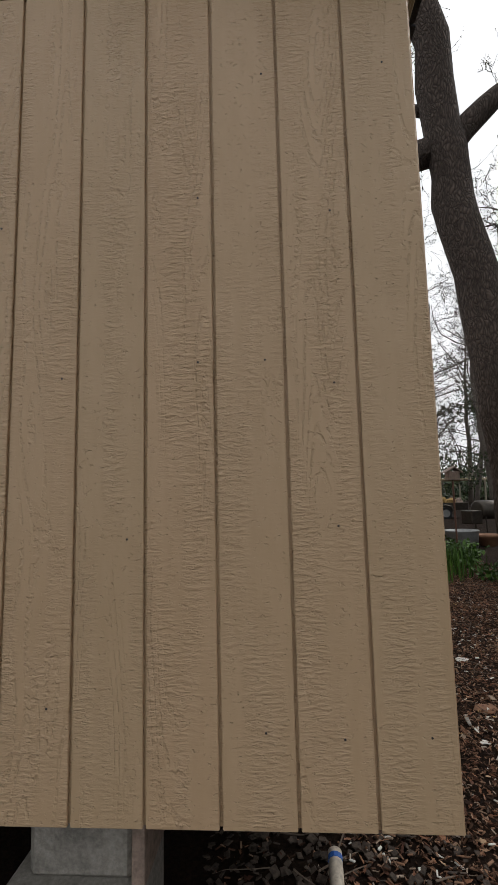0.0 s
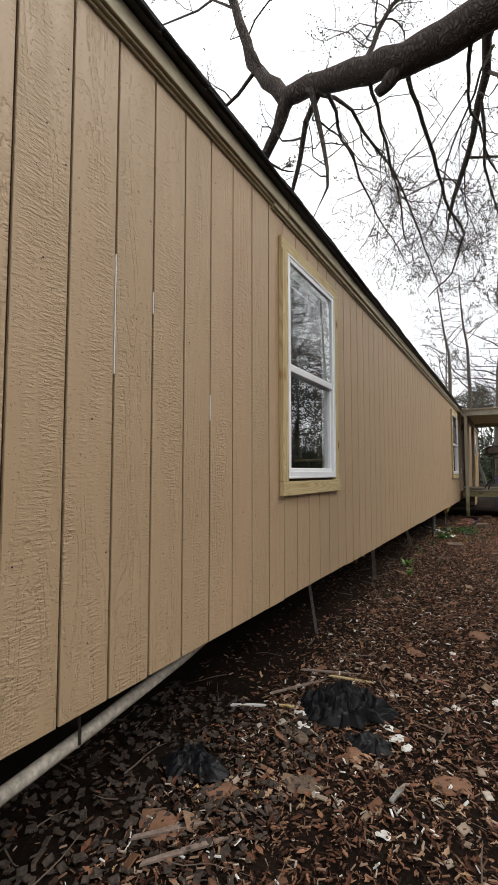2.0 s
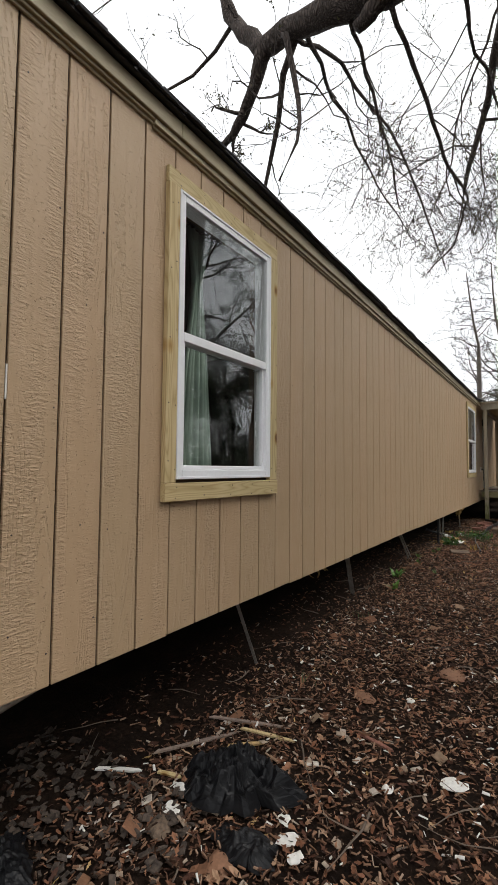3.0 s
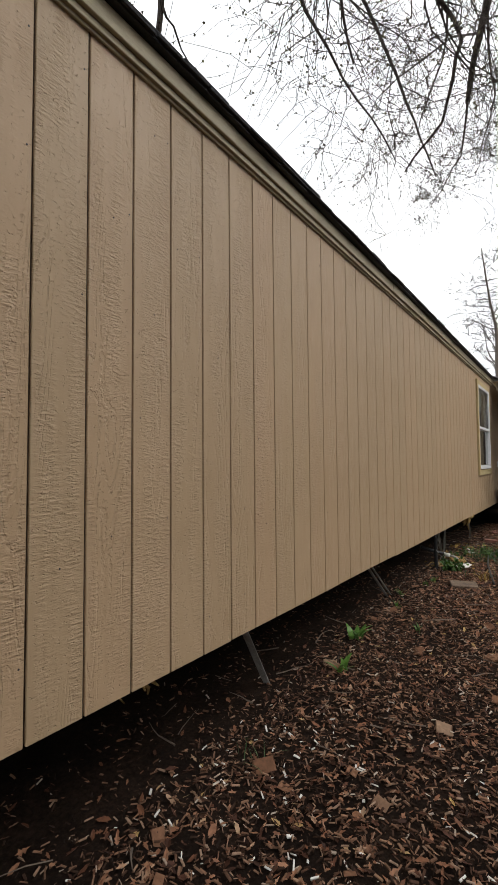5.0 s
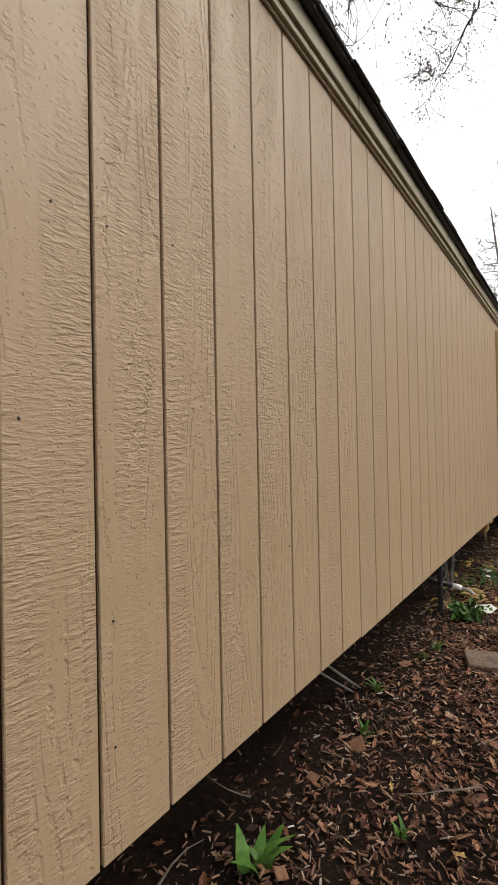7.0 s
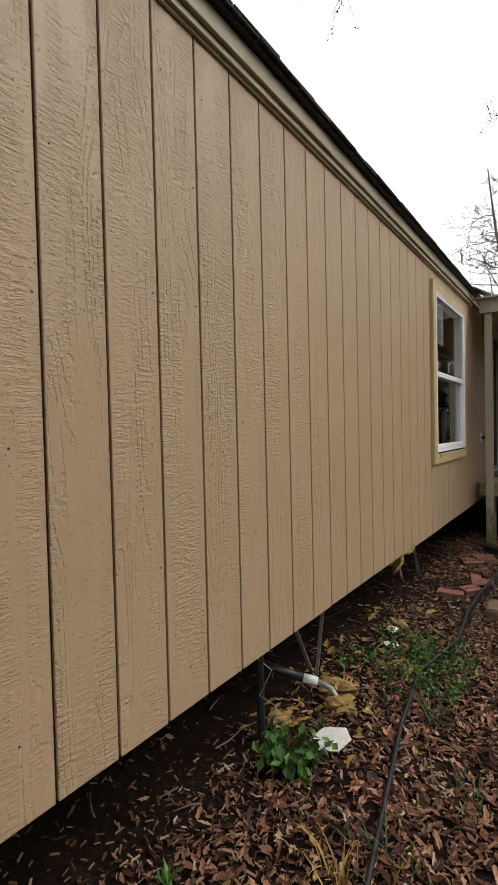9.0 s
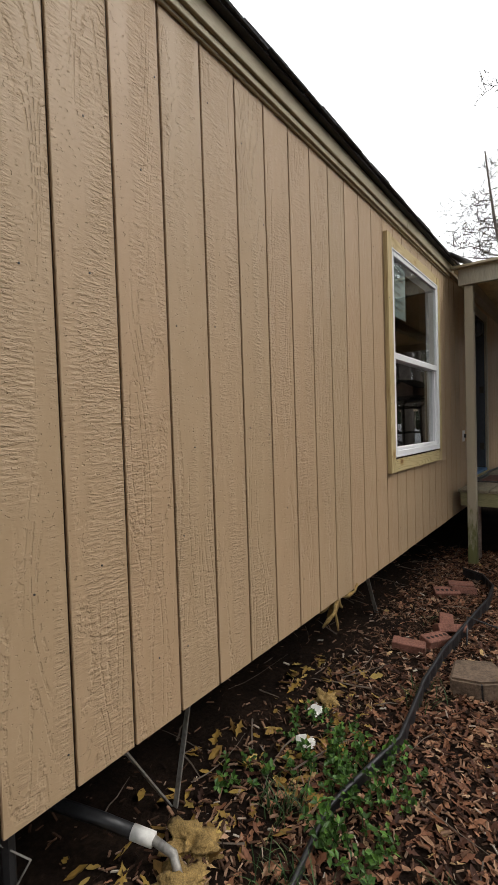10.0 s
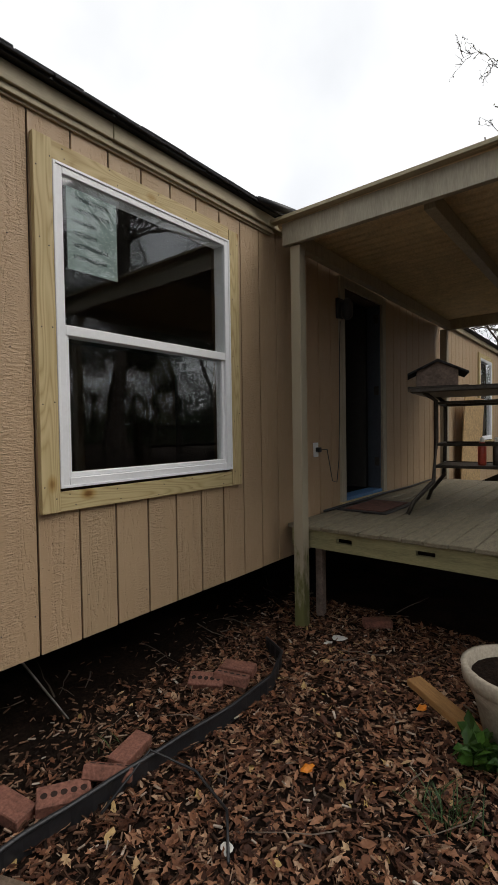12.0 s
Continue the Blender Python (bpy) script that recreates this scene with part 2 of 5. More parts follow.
def island(name, stops, rough=0.8, spec=0.3):
    def f(n, l, b):
        g = n.new("ShaderNodeNewGeometry")
        r = ramp(n, stops)
        l.new(g.outputs["Random Per Island"], r.inputs[0])
        nz = noise_node(n, l, 45, 3)
        sh = ramp(n, [(0.3, (0.7, 0.7, 0.7)), (0.7, (1.15, 1.15, 1.15))])
        l.new(nz, sh.inputs[0])
        l.new(mix_col(n, l, 1.0, r.outputs[0], sh.outputs[0], "MULTIPLY"), b.inputs["Base Color"])
        b.inputs["Roughness"].default_value = rough
        b.inputs["Specular IOR Level"].default_value = spec
    return material(name, f)


M_LEAF = island("dead_oak_leaves", [(0, (0.03, 0.013, 0.008)), (0.34, (0.09, 0.036, 0.02)), (0.64, (0.21, 0.09, 0.047)),
                                   (0.88, (0.36, 0.18, 0.10)), (0.97, (0.46, 0.30, 0.19)), (1, (0.5, 0.34, 0.12))], 0.6, 0.2)
M_MULCH = island("mulch_bits", [(0, (0.018, 0.012, 0.009)), (0.4, (0.105, 0.055, 0.034)), (0.75, (0.28, 0.155, 0.095)),
                                (0.95, (0.36, 0.24, 0.165)), (1, (0.55, 0.48, 0.4))], 0.75, 0.12)
M_YLEAF = island("yellow_leaves", [(0, (0.14, 0.075, 0.02)), (0.6, (0.36, 0.22, 0.045)), (1, (0.5, 0.36, 0.11))], 0.7)
M_GREEN = island("green_leaves", [(0, (0.025, 0.06, 0.01)), (0.6, (0.055, 0.13, 0.02)), (1, (0.12, 0.24, 0.04))], 0.45)
M_GRASS = island("dark_grass", [(0, (0.02, 0.045, 0.012)), (0.7, (0.05, 0.10, 0.03)), (1, (0.1, 0.14, 0.05))], 0.5)
M_BUD = island("spring_buds", [(0, (0.08, 0.07, 0.045)), (0.6, (0.14, 0.12, 0.06)), (1, (0.19, 0.19, 0.08))], 0.7)
M_NEEDLE = island("evergreen_leaves", [(0, (0.02, 0.035, 0.015)), (0.7, (0.05, 0.075, 0.03)), (1, (0.10, 0.12, 0.05))], 0.6)
M_PALE = island("pale_scraps", [(0, (0.25, 0.17, 0.11)), (0.6, (0.42, 0.33, 0.25)), (1, (0.65, 0.6, 0.53))], 0.8, 0.2)
M_CLAY = island("clay_shards", [(0, (0.16, 0.075, 0.04)), (0.7, (0.25, 0.125, 0.07)), (1, (0.3, 0.2, 0.13))], 0.9)


def soil_build(n, l, b):
    a = noise_node(n, l, 3.0, 6)
    c = noise_node(n, l, 45, 6, rough=0.75)
    f = math_node(n, l, "ADD", math_node(n, l, "MULTIPLY", a, 0.4), math_node(n, l, "MULTIPLY", c, 0.6))
    r = ramp(n, [(0.3, (0.007, 0.005, 0.004)), (0.5, (0.022, 0.014, 0.01)), (0.7, (0.055, 0.034, 0.023))])
    l.new(f, r.inputs[0])
    l.new(r.outputs[0], b.inputs["Base Color"])
    b.inputs["Roughness"].default_value = 0.95
    b.inputs["Specular IOR Level"].default_value = 0.08
    bump(n, l, c, b, 0.9, 0.04)


M_SOIL = material("leafy_soil", soil_build)


# ---- building helpers ----
def box(bm, x0, y0, z0, x1, y1, z1, bevel=0.0):
    vs = [bm.verts.new(p) for p in ((x0, y0, z0), (x1, y0, z0), (x1, y1, z0), (x0, y1, z0),
                                    (x0, y0, z1), (x1, y0, z1), (x1, y1, z1), (x0, y1, z1))]
    fs = [bm.faces.new([vs[i] for i in q]) for q in ((0, 3, 2, 1), (4, 5, 6, 7), (0, 1, 5, 4), (1, 2, 6, 5), (2, 3, 7, 6), (3, 0, 4, 7))]
    if bevel:
        es = list({e for f in fs for e in f.edges})
        bmesh.ops.bevel(bm, geom=es, offset=bevel, segments=1, affect="EDGES")
    return vs


def boxes(*bs, bevel=0.0):
    bm = bmesh.new()
    for q in bs:
        box(bm, *q, bevel=bevel)
    return bm


def tube(bm, pts, radii, sides=6, cap=True):
    """A tube through the points, with a radius at each."""
    pts = [Vector(p) for p in pts]
    rings = []
    up = Vector((0.31, 0.17, 0.93)).normalized()
    for i, p in enumerate(pts):
        d = (pts[min(i + 1, len(pts) - 1)] - pts[max(i - 1, 0)]).normalized()
        s = d.cross(up)
        if s.length < 0.05:
            s = d.cross(Vector((1, 0, 0)))
        s.normalize()
        u = s.cross(d)
        rings.append([bm.verts.new(p + (s * math.cos(2 * math.pi * k / sides) + u * math.sin(2 * math.pi * k / sides)) * radii[i]) for k in range(sides)])
    for a, c in zip(rings, rings[1:]):
        for k in range(sides):
            bm.faces.new((a[k], a[(k + 1) % sides], c[(k + 1) % sides], c[k]))
    if cap:
        bm.faces.new(rings[0][::-1])
        bm.faces.new(rings[-1])
    return bm


def lathe(bm, profile, sides=20, at=(0, 0, 0)):
    rings = []
    for r, z in profile:
        rings.append([bm.verts.new((at[0] + r * math.cos(2 * math.pi * k / sides), at[1] + r * math.sin(2 * math.pi * k / sides), at[2] + z)) for k in range(sides)])
    for a, c in zip(rings, rings[1:]):
        for k in range(sides):
            bm.faces.new((a[k], a[(k + 1) % sides], c[(k + 1) % sides], c[k]))
    bm.faces.new(rings[0][::-1])
    bm.faces.new(rings[-1])
    return bm


def mesh_of(name, bm, mat, smooth=False):
    bmesh.ops.recalc_face_normals(bm, faces=bm.faces)
    me = bpy.data.meshes.new(name)
    bm.to_mesh(me)
    bm.free()
    me.materials.append(mat)
    if smooth:
        me.shade_smooth()
    return me


def part(name, bm, mat, parent=None, label="", smooth=False):
    ob = new(name, mesh_of(name, bm, mat, smooth))
    ob.parent = parent
    if label:
        ob["label"] = label
    return ob


def thing(name, label, category, at=(0, 0, 0), rz=0, group=""):
    ob = new(name)
    ob.matrix_basis = pose(*at, 0, 0, rz)
    return tagged(ob, label, category, group)


def single(name, bm, mat, label, category, group="", kind="", smooth=False):
    return tagged(part(name, bm, mat, None, "", smooth), label, category, group, kind)


def structure(name, bm, mat, label, category):
    return tagged(part(name, bm, mat), label, category, kind="structure")


def sstep(a):
    a = min(1, max(0, a))
    return a * a * (3 - 2 * a)


def gz(x, y):
    """Height of the ground."""
    z = -0.225 + 0.205 * sstep((y - 0.5) / 8.5)
    z += 0.018 * noise.noise((x * 1.3, y * 1.3, 0)) + 0.008 * noise.noise((x * 5, y * 5, 3))
    return z
# ---- ground ----
def build_ground():
    def axis(lo, hi, step, far):
        mid = list(np.arange(lo, hi + 1e-6, step))
        out = [far[0] * f for f in (1, 0.45, 0.2, 0.09)]
        out = [v for v in out if v < lo - 1] + mid + [v for v in [far[1] * f for f in (0.09, 0.2, 0.45, 1)] if v > hi + 1]
        return out
    xs, ys = axis(-2.5, 5.0, 0.1, (-600, 600)), axis(-2.5, 18.0, 0.1, (-600, 600))
    verts = [(x, y, gz(x, y)) for y in ys for x in xs]
    w = len(xs)
    faces = [(j * w + i, j * w + i + 1, (j + 1) * w + i + 1, (j + 1) * w + i) for j in range(len(ys) - 1) for i in range(w - 1)]
    me = bpy.data.meshes.new("ground")
    me.from_pydata(verts, [], faces)
    me.materials.append(M_SOIL)
    me.shade_smooth()
    return tagged(new("ground", me), "dark brown soil strewn with leaf litter and mulch", "ground", kind="structure")


build_ground()

# ---- house shell: long wall on x = 0, end wall on y = 0 ----
S, ZB, ZT, LEN, WID = 0.2032, 0.45, 2.90, 22.35, 4.6
W1 = (2.449, 3.335, 1.185, 2.63)      # y0, y1, z0, z1 of each window opening
W2 = (11.882, 13.067, 1.18, 2.655)
W3 = (19.75, 20.65, 1.19, 2.65)
DOOR = (14.66, 15.50, 0.785, 2.72)
OPEN = (W1, W2, W3, DOOR)


def wall_with_openings():
    bm = bmesh.new()
    y = 0.012
    for y0, y1, z0, z1 in sorted(OPEN):
        box(bm, -0.14, y, ZB + 0.004, -0.012, y0, ZT)
        box(bm, -0.14, y0, ZB + 0.004, -0.012, y1, z0)
        box(bm, -0.14, y0, z1, -0.012, y1, ZT)
        y = y1
    box(bm, -0.14, y, ZB + 0.004, -0.012, LEN, ZT)
    return bm


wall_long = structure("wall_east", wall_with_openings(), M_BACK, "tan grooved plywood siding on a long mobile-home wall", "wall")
wall_end = structure("wall_south", boxes((-WID, 0.012, ZB + 0.004, -0.14, 0.14, 2.95)), M_SIDE, "tan grooved plywood siding on the end wall", "wall")
structure("wall_west", boxes((-WID, 0.14, -0.4, -WID + 0.14, LEN, ZT)), M_BACK, "plain closed rear wall of the house", "wall")
structure("wall_north", boxes((-WID + 0.14, LEN - 0.14, -0.4, -0.14, LEN, ZT)), M_BACK, "plain closed far end wall", "wall")
structure("floor", boxes((-WID + 0.14, 0.14, ZB + 0.05, -0.14, LEN - 0.14, ZB + 0.2)), M_ROOM_SHADE, "underfloor deck of the house, darkened for unlit rooms", "floor")
# Added black sheet; blackens the crawl space where there is only shade.
structure("floor_underside", boxes((-WID + 0.14, 0.3, ZB - 0.10, -0.42, LEN - 0.14, ZB + 0.048)), M_CRAWL_SHADE, "added black sheet standing in for crawl space shade", "floor")
structure("ceiling", boxes((-WID + 0.14, 0.14, 2.78, -0.14, LEN - 0.14, 2.88)), M_ROOM_SHADE, "interior ceiling darkened for unlit rooms", "ceiling")
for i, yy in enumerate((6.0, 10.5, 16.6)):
    structure("wall_inner_%d" % (i + 1), boxes((-WID + 0.14, yy, ZB + 0.2, -0.14, yy + 0.1, 2.78)), M_ROOM_SHADE, "interior partition darkened for unlit rooms", "wall")

# roof: two slopes with shingled edge, fascia and trim strip
bm = bmesh.new()
ridge = -WID / 2
prof = [(0.07, 2.962), (0.07, 2.992), (ridge, 3.54), (-WID - 0.07, 2.992), (-WID - 0.07, 2.962), (ridge, 3.49)]
lo = [bm.verts.new((x, -0.1, z)) for x, z in prof]
hi = [bm.verts.new((x, LEN + 0.1, z)) for x, z in prof]
for i in range(6):
    j = (i + 1) % 6
    bm.faces.new((lo[i], lo[j], hi[j], hi[i]))
bm.faces.new(lo[::-1])
bm.faces.new(hi)
roof = structure("roof", bm, M_SHINGLE, "low black asphalt-shingled roof with a ragged drip edge", "roof")
rs = random.Random(5)
y = -0.1
edge_mesh = mesh_of("shingle", boxes((-0.09, 0.003, -0.005, 0.026, 0.31, 0.006), bevel=0.002), M_SHINGLE)
for course in (0, 1):
    y = -0.1 + 0.15 * course
    while y < LEN:
        ob = new("shingle", edge_mesh)
        ob.parent = roof
        ob.matrix_basis = pose(0.066 + rs.uniform(-0.004, 0.006) - 0.006 * course, y, 2.982 + 0.015 * course + rs.uniform(-0.002, 0.002), rs.uniform(-0.4, 0.4), rs.uniform(11, 14), rs.uniform(-1, 1))
        y += 0.315
gable = bmesh.new()
g = [gable.verts.new(p) for p in ((0, 0.0, 2.952), (-WID, 0.0, 2.952), (ridge, 0.0, 3.47), (0, 0.12, 2.952), (-WID, 0.12, 2.952), (ridge, 0.12, 3.47))]
for q in ((0, 1, 2), (5, 4, 3), (0, 3, 4, 1), (1, 4, 5, 2), (2, 5, 3, 0)):
    gable.faces.new([g[i] for i in q])
structure("wall_gable", gable, M_SIDE, "tan painted gable panel", "wall")
FLEN = 2.44
y = 0.0
k = 0
while y < LEN:
    y1 = min(y + FLEN, LEN)
    structure("trim_fascia_%d" % (k + 1), boxes((-0.012, y + 0.001, 2.880, 0.040 + 0.003 * (k % 2), y1 - 0.001, 2.961), bevel=0.003), M_TRIM, "tan painted fascia board under the roof edge", "trim")
    y, k = y1, k + 1
for k, (ya, yb, zl) in enumerate(((2.27, 13.55, 2.835), (0.0, 2.268, 2.852))):
    structure("trim_strip_%d" % (k + 1), boxes((0.0, ya, zl, 0.012, yb, zl + 0.014), (0.0, ya, zl + 0.014, 0.026, yb, 2.879), bevel=0.002), M_TRIM, "narrow stepped tan trim strip under the fascia", "trim")
structure("trim_drip_edge", boxes((0.045, -0.1, 2.963, 0.074, LEN, 2.974)), M_BLACK, "black metal drip edge of the roof", "trim")


# ---- windows ----
nail_mesh = mesh_of("nail_head", lathe(bmesh.new(), [(0.0032, -0.001), (0.0032, 0.0008), (0.0015, 0.0012)], 8), M_BLACK)


def build_window(name, o, label, sticker=False, capped=False):
    y0, y1, z0, z1 = o
    w = tagged(new(name), label, "window", kind="structure")
    T, TL = 0.09, (0.078 if capped else 0.088)
    zs = z0 - 0.014
    if capped:
        # head and sill boards run across, the sides stand between them
        trims = (("side_trim", (0.001, y0 - TL, zs - 0.001, 0.030, y0 - 0.002, z1 + 0.001), M_PINE),
                 ("side_trim", (0.001, y1 + 0.002, zs - 0.001, 0.026, y1 + T, z1 + 0.001), M_PINE),
                 ("head_trim", (0.001, y0 - TL, z1 + 0.003, 0.024, y1 + T, z1 + 0.085), M_PINE_H),
                 ("sill_trim", (0.001, y0 - TL, z0 - 0.105, 0.033, y1 + T, zs - 0.003), M_PINE_H))
    else:
        trims = (("side_trim", (0.001, y0 - TL, z0 - 0.105, 0.031, y0 - 0.002, z1 + 0.085), M_PINE),
                 ("side_trim", (0.001, y1 + 0.002, z0 - 0.105, 0.026, y1 + T, z1 + 0.07), M_PINE),
                 ("head_trim", (0.001, y0, z1 + 0.003, 0.022, y1, z1 + 0.085), M_PINE_H),
                 ("sill_trim", (0.001, y0, z0 - 0.105, 0.024, y1, zs), M_PINE_H))
    rk = random.Random(int(y0 * 10))
    for nm, q, mt in trims:
        tr = part(nm, boxes(q, bevel=0.002), mt, w, "raw pine trim board with knots")
        ln, up = max(q[4] - q[1], q[5] - q[2]), q[5] - q[2] > q[4] - q[1]
        for k in range(5):
            for side in (0.2, 0.8):
                t = (k + 0.15 + rk.uniform(0, 0.25)) / 4.6
                yy = q[1] + (q[4] - q[1]) * (side + rk.uniform(-0.08, 0.08) if up else t)
                zz = q[2] + (q[5] - q[2]) * (t if up else side + rk.uniform(-0.08, 0.08))
                nl = new("nail_head", nail_mesh)
                nl.parent = tr
                nl.matrix_basis = pose(q[3] + 0.0004, yy, zz, 0, 90, 0)
    F = 0.047
    ym, zm = (y0 + y1) / 2, z0 + (z1 - z0) * 0.49
    fr = boxes((-0.07, y0, z0, 0.026, y0 + F, z1), (-0.07, y1 - F, z0, 0.026, y1, z1),
               (-0.07, y0 + F, z0, 0.026, y1 - F, z0 + F), (-0.07, y0 + F, z1 - F, 0.026, y1 - F, z1),
               (-0.045, y0 + F, z0 + F, 0.018, y0 + F + 0.018, zm - 0.02), (-0.045, y1 - F - 0.022, z0 + F, 0.008, y1 - F, zm - 0.02),
               (-0.045, y0 + F, z0 + F, 0.014, y1 - F, z0 + F + 0.022), bevel=0.003)
    part("window_frame", fr, M_VINYL, w, "white vinyl frame")
    part("outer_bead", boxes((0.026, y0 + 0.001, z0 + 0.001, 0.031, y0 + 0.014, z1 - 0.001), (0.026, y1 - 0.014, z0 + 0.001, 0.031, y1 - 0.001, z1 - 0.001),
                             (0.026, y0 + 0.014, z0 + 0.001, 0.031, y1 - 0.014, z0 + 0.014), (0.026, y0 + 0.014, z1 - 0.014, 0.031, y1 - 0.014, z1 - 0.001), bevel=0.0015), M_VINYL, w)
    part("meeting_rail", boxes((-0.05, y0 + F, zm - 0.022, 0.024, y1 - F, zm + 0.026), bevel=0.003), M_VINYL, w)
    for nm, a, c, x in (("upper_pane", zm, z1 - F, 0.014), ("lower_pane", z0 + F, zm, -0.012)):
        p = part(nm, boxes((x - 0.005, y0 + F - 0.004, a - 0.004, x, y1 - F + 0.004, c + 0.004)), M_GLASS, w)
        p.visible_shadow = False
    if sticker:
        st = part("label", boxes((0.0015, y0 + F + 0.03, z1 - 0.46, 0.0025, y0 + F + 0.30, z1 - 0.08)), simple("faint_label", (0.16, 0.21, 0.2), 0.8, bmp=0), w, "pale printed label on the glass")
        rb = random.Random(2)
        part("print", boxes(*[(0.003, y0 + F + 0.06, z1 - 0.13 - 0.055 * i, 0.0035, y0 + F + 0.06 + rb.uniform(0.12, 0.2), z1 - 0.11 - 0.055 * i) for i in range(6)]),
             simple("label_print", (0.03, 0.05, 0.05), 0.8, bmp=0), st)
    return w


build_window("window_1", W1, "white vinyl sash window in raw pine trim, curtained", False, True)
build_window("window_2", W2, "wide white vinyl sash window in raw pine trim", True)
build_window("window_3", W3, "far white vinyl sash window in pine trim")


def build_curtain():
    bm = bmesh.new()
    N = 40
    rows = []
    for z, ya, yb in ((0.70, 2.66, 3.12), (1.3, 2.74, 3.07), (1.85, 2.80, 3.02), (2.2, 2.86, 2.98), (2.38, 2.88, 2.96), (2.55, 2.85, 3.0), (2.68, 2.80, 3.08)):
        rows.append([bm.verts.new((-0.25 + 0.028 * math.sin(i * 0.95) * (0.6 + 0.4 * math.sin(i * 0.31)), ya + (yb - ya) * i / N, z)) for i in range(N + 1)])
    for a, c in zip(rows, rows[1:]):
        for i in range(N):
            bm.faces.new((a[i], a[i + 1], c[i + 1], c[i]))
    ob = single("curtain", bm, M_CURTAIN, "sage green curtain tied up behind the window glass", "curtain", smooth=True)
    ob.modifiers.new("thick", "SOLIDIFY").thickness = 0.004
    single("curtain_rod", tube(bmesh.new(), [(-0.25, 2.2, 2.69), (-0.25, 3.6, 2.69)], [0.012] * 2, 8), M_METAL, "dark metal curtain rod behind the window", "curtain rod")


build_curtain()


# ---- porch: deck, posts, tin roof ----
DZ = 0.73
PY0, PY1, PX1 = 13.62, 17.35, 2.72


def post(x, y, z0, z1, label, w=0.041):
    p = single("porch_post", boxes((x - w, y - w, z0, x + w, y + w, z1), bevel=0.006), M_POST, label, "post", "porch posts")
    return p


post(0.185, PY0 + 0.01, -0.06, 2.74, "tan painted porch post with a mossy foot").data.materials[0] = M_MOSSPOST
post(PX1, PY0 + 0.01, -0.08, 2.72, "tan painted porch post")
post(PX1, PY1, -0.08, 2.72, "tan painted porch post")
post(0.115, PY1 - 0.02, DZ, 2.74, "dark weathered porch post", 0.045)
single("short_deck_post", boxes((0.15, PY0 + 0.26, -0.05, 0.21, PY0 + 0.32, DZ - 0.16), bevel=0.004), M_GREYWOOD, "short weathered post carrying the deck", "post")
for x in (2.25,):
    single("short_deck_post", boxes((x, PY0 + 0.30, -0.08, x + 0.09, PY0 + 0.39, DZ - 0.16), bevel=0.004), M_DECKRIM, "short weathered post carrying the deck", "post")
proof = thing("porch_roof", "low porch roof of tan beams under corrugated tin", "porch roof")
part("front_beam", boxes((0.10, PY0 - 0.06, 2.742, PX1 + 0.2, PY0 - 0.018, 2.90), bevel=0.003), M_POST, proof)
part("side_beam", boxes((0.125, PY0 + 0.056, 2.742, 0.19, PY1, 2.85), bevel=0.003), M_POST, proof)
part("middle_beam", boxes((1.06, PY0 + 0.056, 2.742, 1.13, PY1, 2.85), bevel=0.003), M_POST, proof)
part("outer_beam", boxes((PX1 - 0.03, PY0 + 0.056, 2.725, PX1 + 0.03, PY1, 2.85), bevel=0.003), M_POST, proof)
part("back_beam", boxes((0.10, PY1 + 0.047, 2.742, PX1 + 0.2, PY1 + 0.09, 2.88), bevel=0.003), M_POST, proof)
bm = bmesh.new()
N = 150
ya, yb = PY0 - 0.1, PY1 + 0.16
ra, rb_ = [], []
for i in range(N + 1):
    yy = ya + (yb - ya) * i / N
    dz = 0.03 * math.sin(i * math.pi / 2 + 0.4)
    ra.append(bm.verts.new((0.06, yy, 2.905 + dz)))
    rb_.append(bm.verts.new((PX1 + 0.3, yy, 2.875 + dz)))
for i in range(N):
    bm.faces.new((ra[i], ra[i + 1], rb_[i + 1], rb_[i]))
tin = part("tin_sheet", bm, M_TIN, proof, "pale corrugated tin")
tin.modifiers.new("thick", "SOLIDIFY").thickness = 0.003
part("edge_flashing", boxes((0.04, PY0 - 0.125, 2.902, PX1 + 0.3, PY0 - 0.062, 2.925)), M_TRIM, proof)
single("gutter_end", tube(bmesh.new(), [(0.09, 13.3, 2.985), (0.14, 13.5, 2.975), (0.2, 13.62, 2.96)], [0.02, 0.03, 0.025], 8), M_BLACK, "crumpled black flashing at the roof corner", "flashing", smooth=True)

deck = thing("deck", "weathered raised wooden deck with slotted front board", "deck")
rim = bmesh.new()
slots = [(0.43, 0.55), (0.99, 1.11), (1.6, 1.72), (2.1, 2.22)]
x = 0.06
for a, c in slots:
    box(rim, x, 13.70, DZ - 0.165, a, 13.74, DZ - 0.03)
    box(rim, a, 13.70, DZ - 0.165, c, 13.74, DZ - 0.105)
    box(rim, a, 13.70, DZ - 0.07, c, 13.74, DZ - 0.03)
    x = c
box(rim, x, 13.70, DZ - 0.165, 2.38, 13.74, DZ - 0.03)
part("rim_board", rim, M_DECKRIM, deck, "greenish weathered rim board with oval slots")
part("side_rim", boxes((2.34, 13.74, DZ - 0.165, 2.38, PY1, DZ - 0.03)), M_DECKRIM, deck)
for xx in (0.1, 0.85, 1.6):
    part("joist", boxes((xx, 13.74, DZ - 0.16, xx + 0.04, PY1, DZ - 0.03)), M_DECKRIM, deck)
rd = random.Random(3)
board = mesh_of("deck_board", boxes((0.004, 13.67, 0, 0.138, PY1 + 0.03, 0.028), bevel=0.004), M_DECK)
x = 0.04
while x < 2.3:
    ob = new("deck_board", board)
    ob.parent = deck
    ob.matrix_basis = pose(x, rd.uniform(-0.012, 0.008), DZ - 0.028 + rd.uniform(-0.002, 0.002))
    x += 0.144

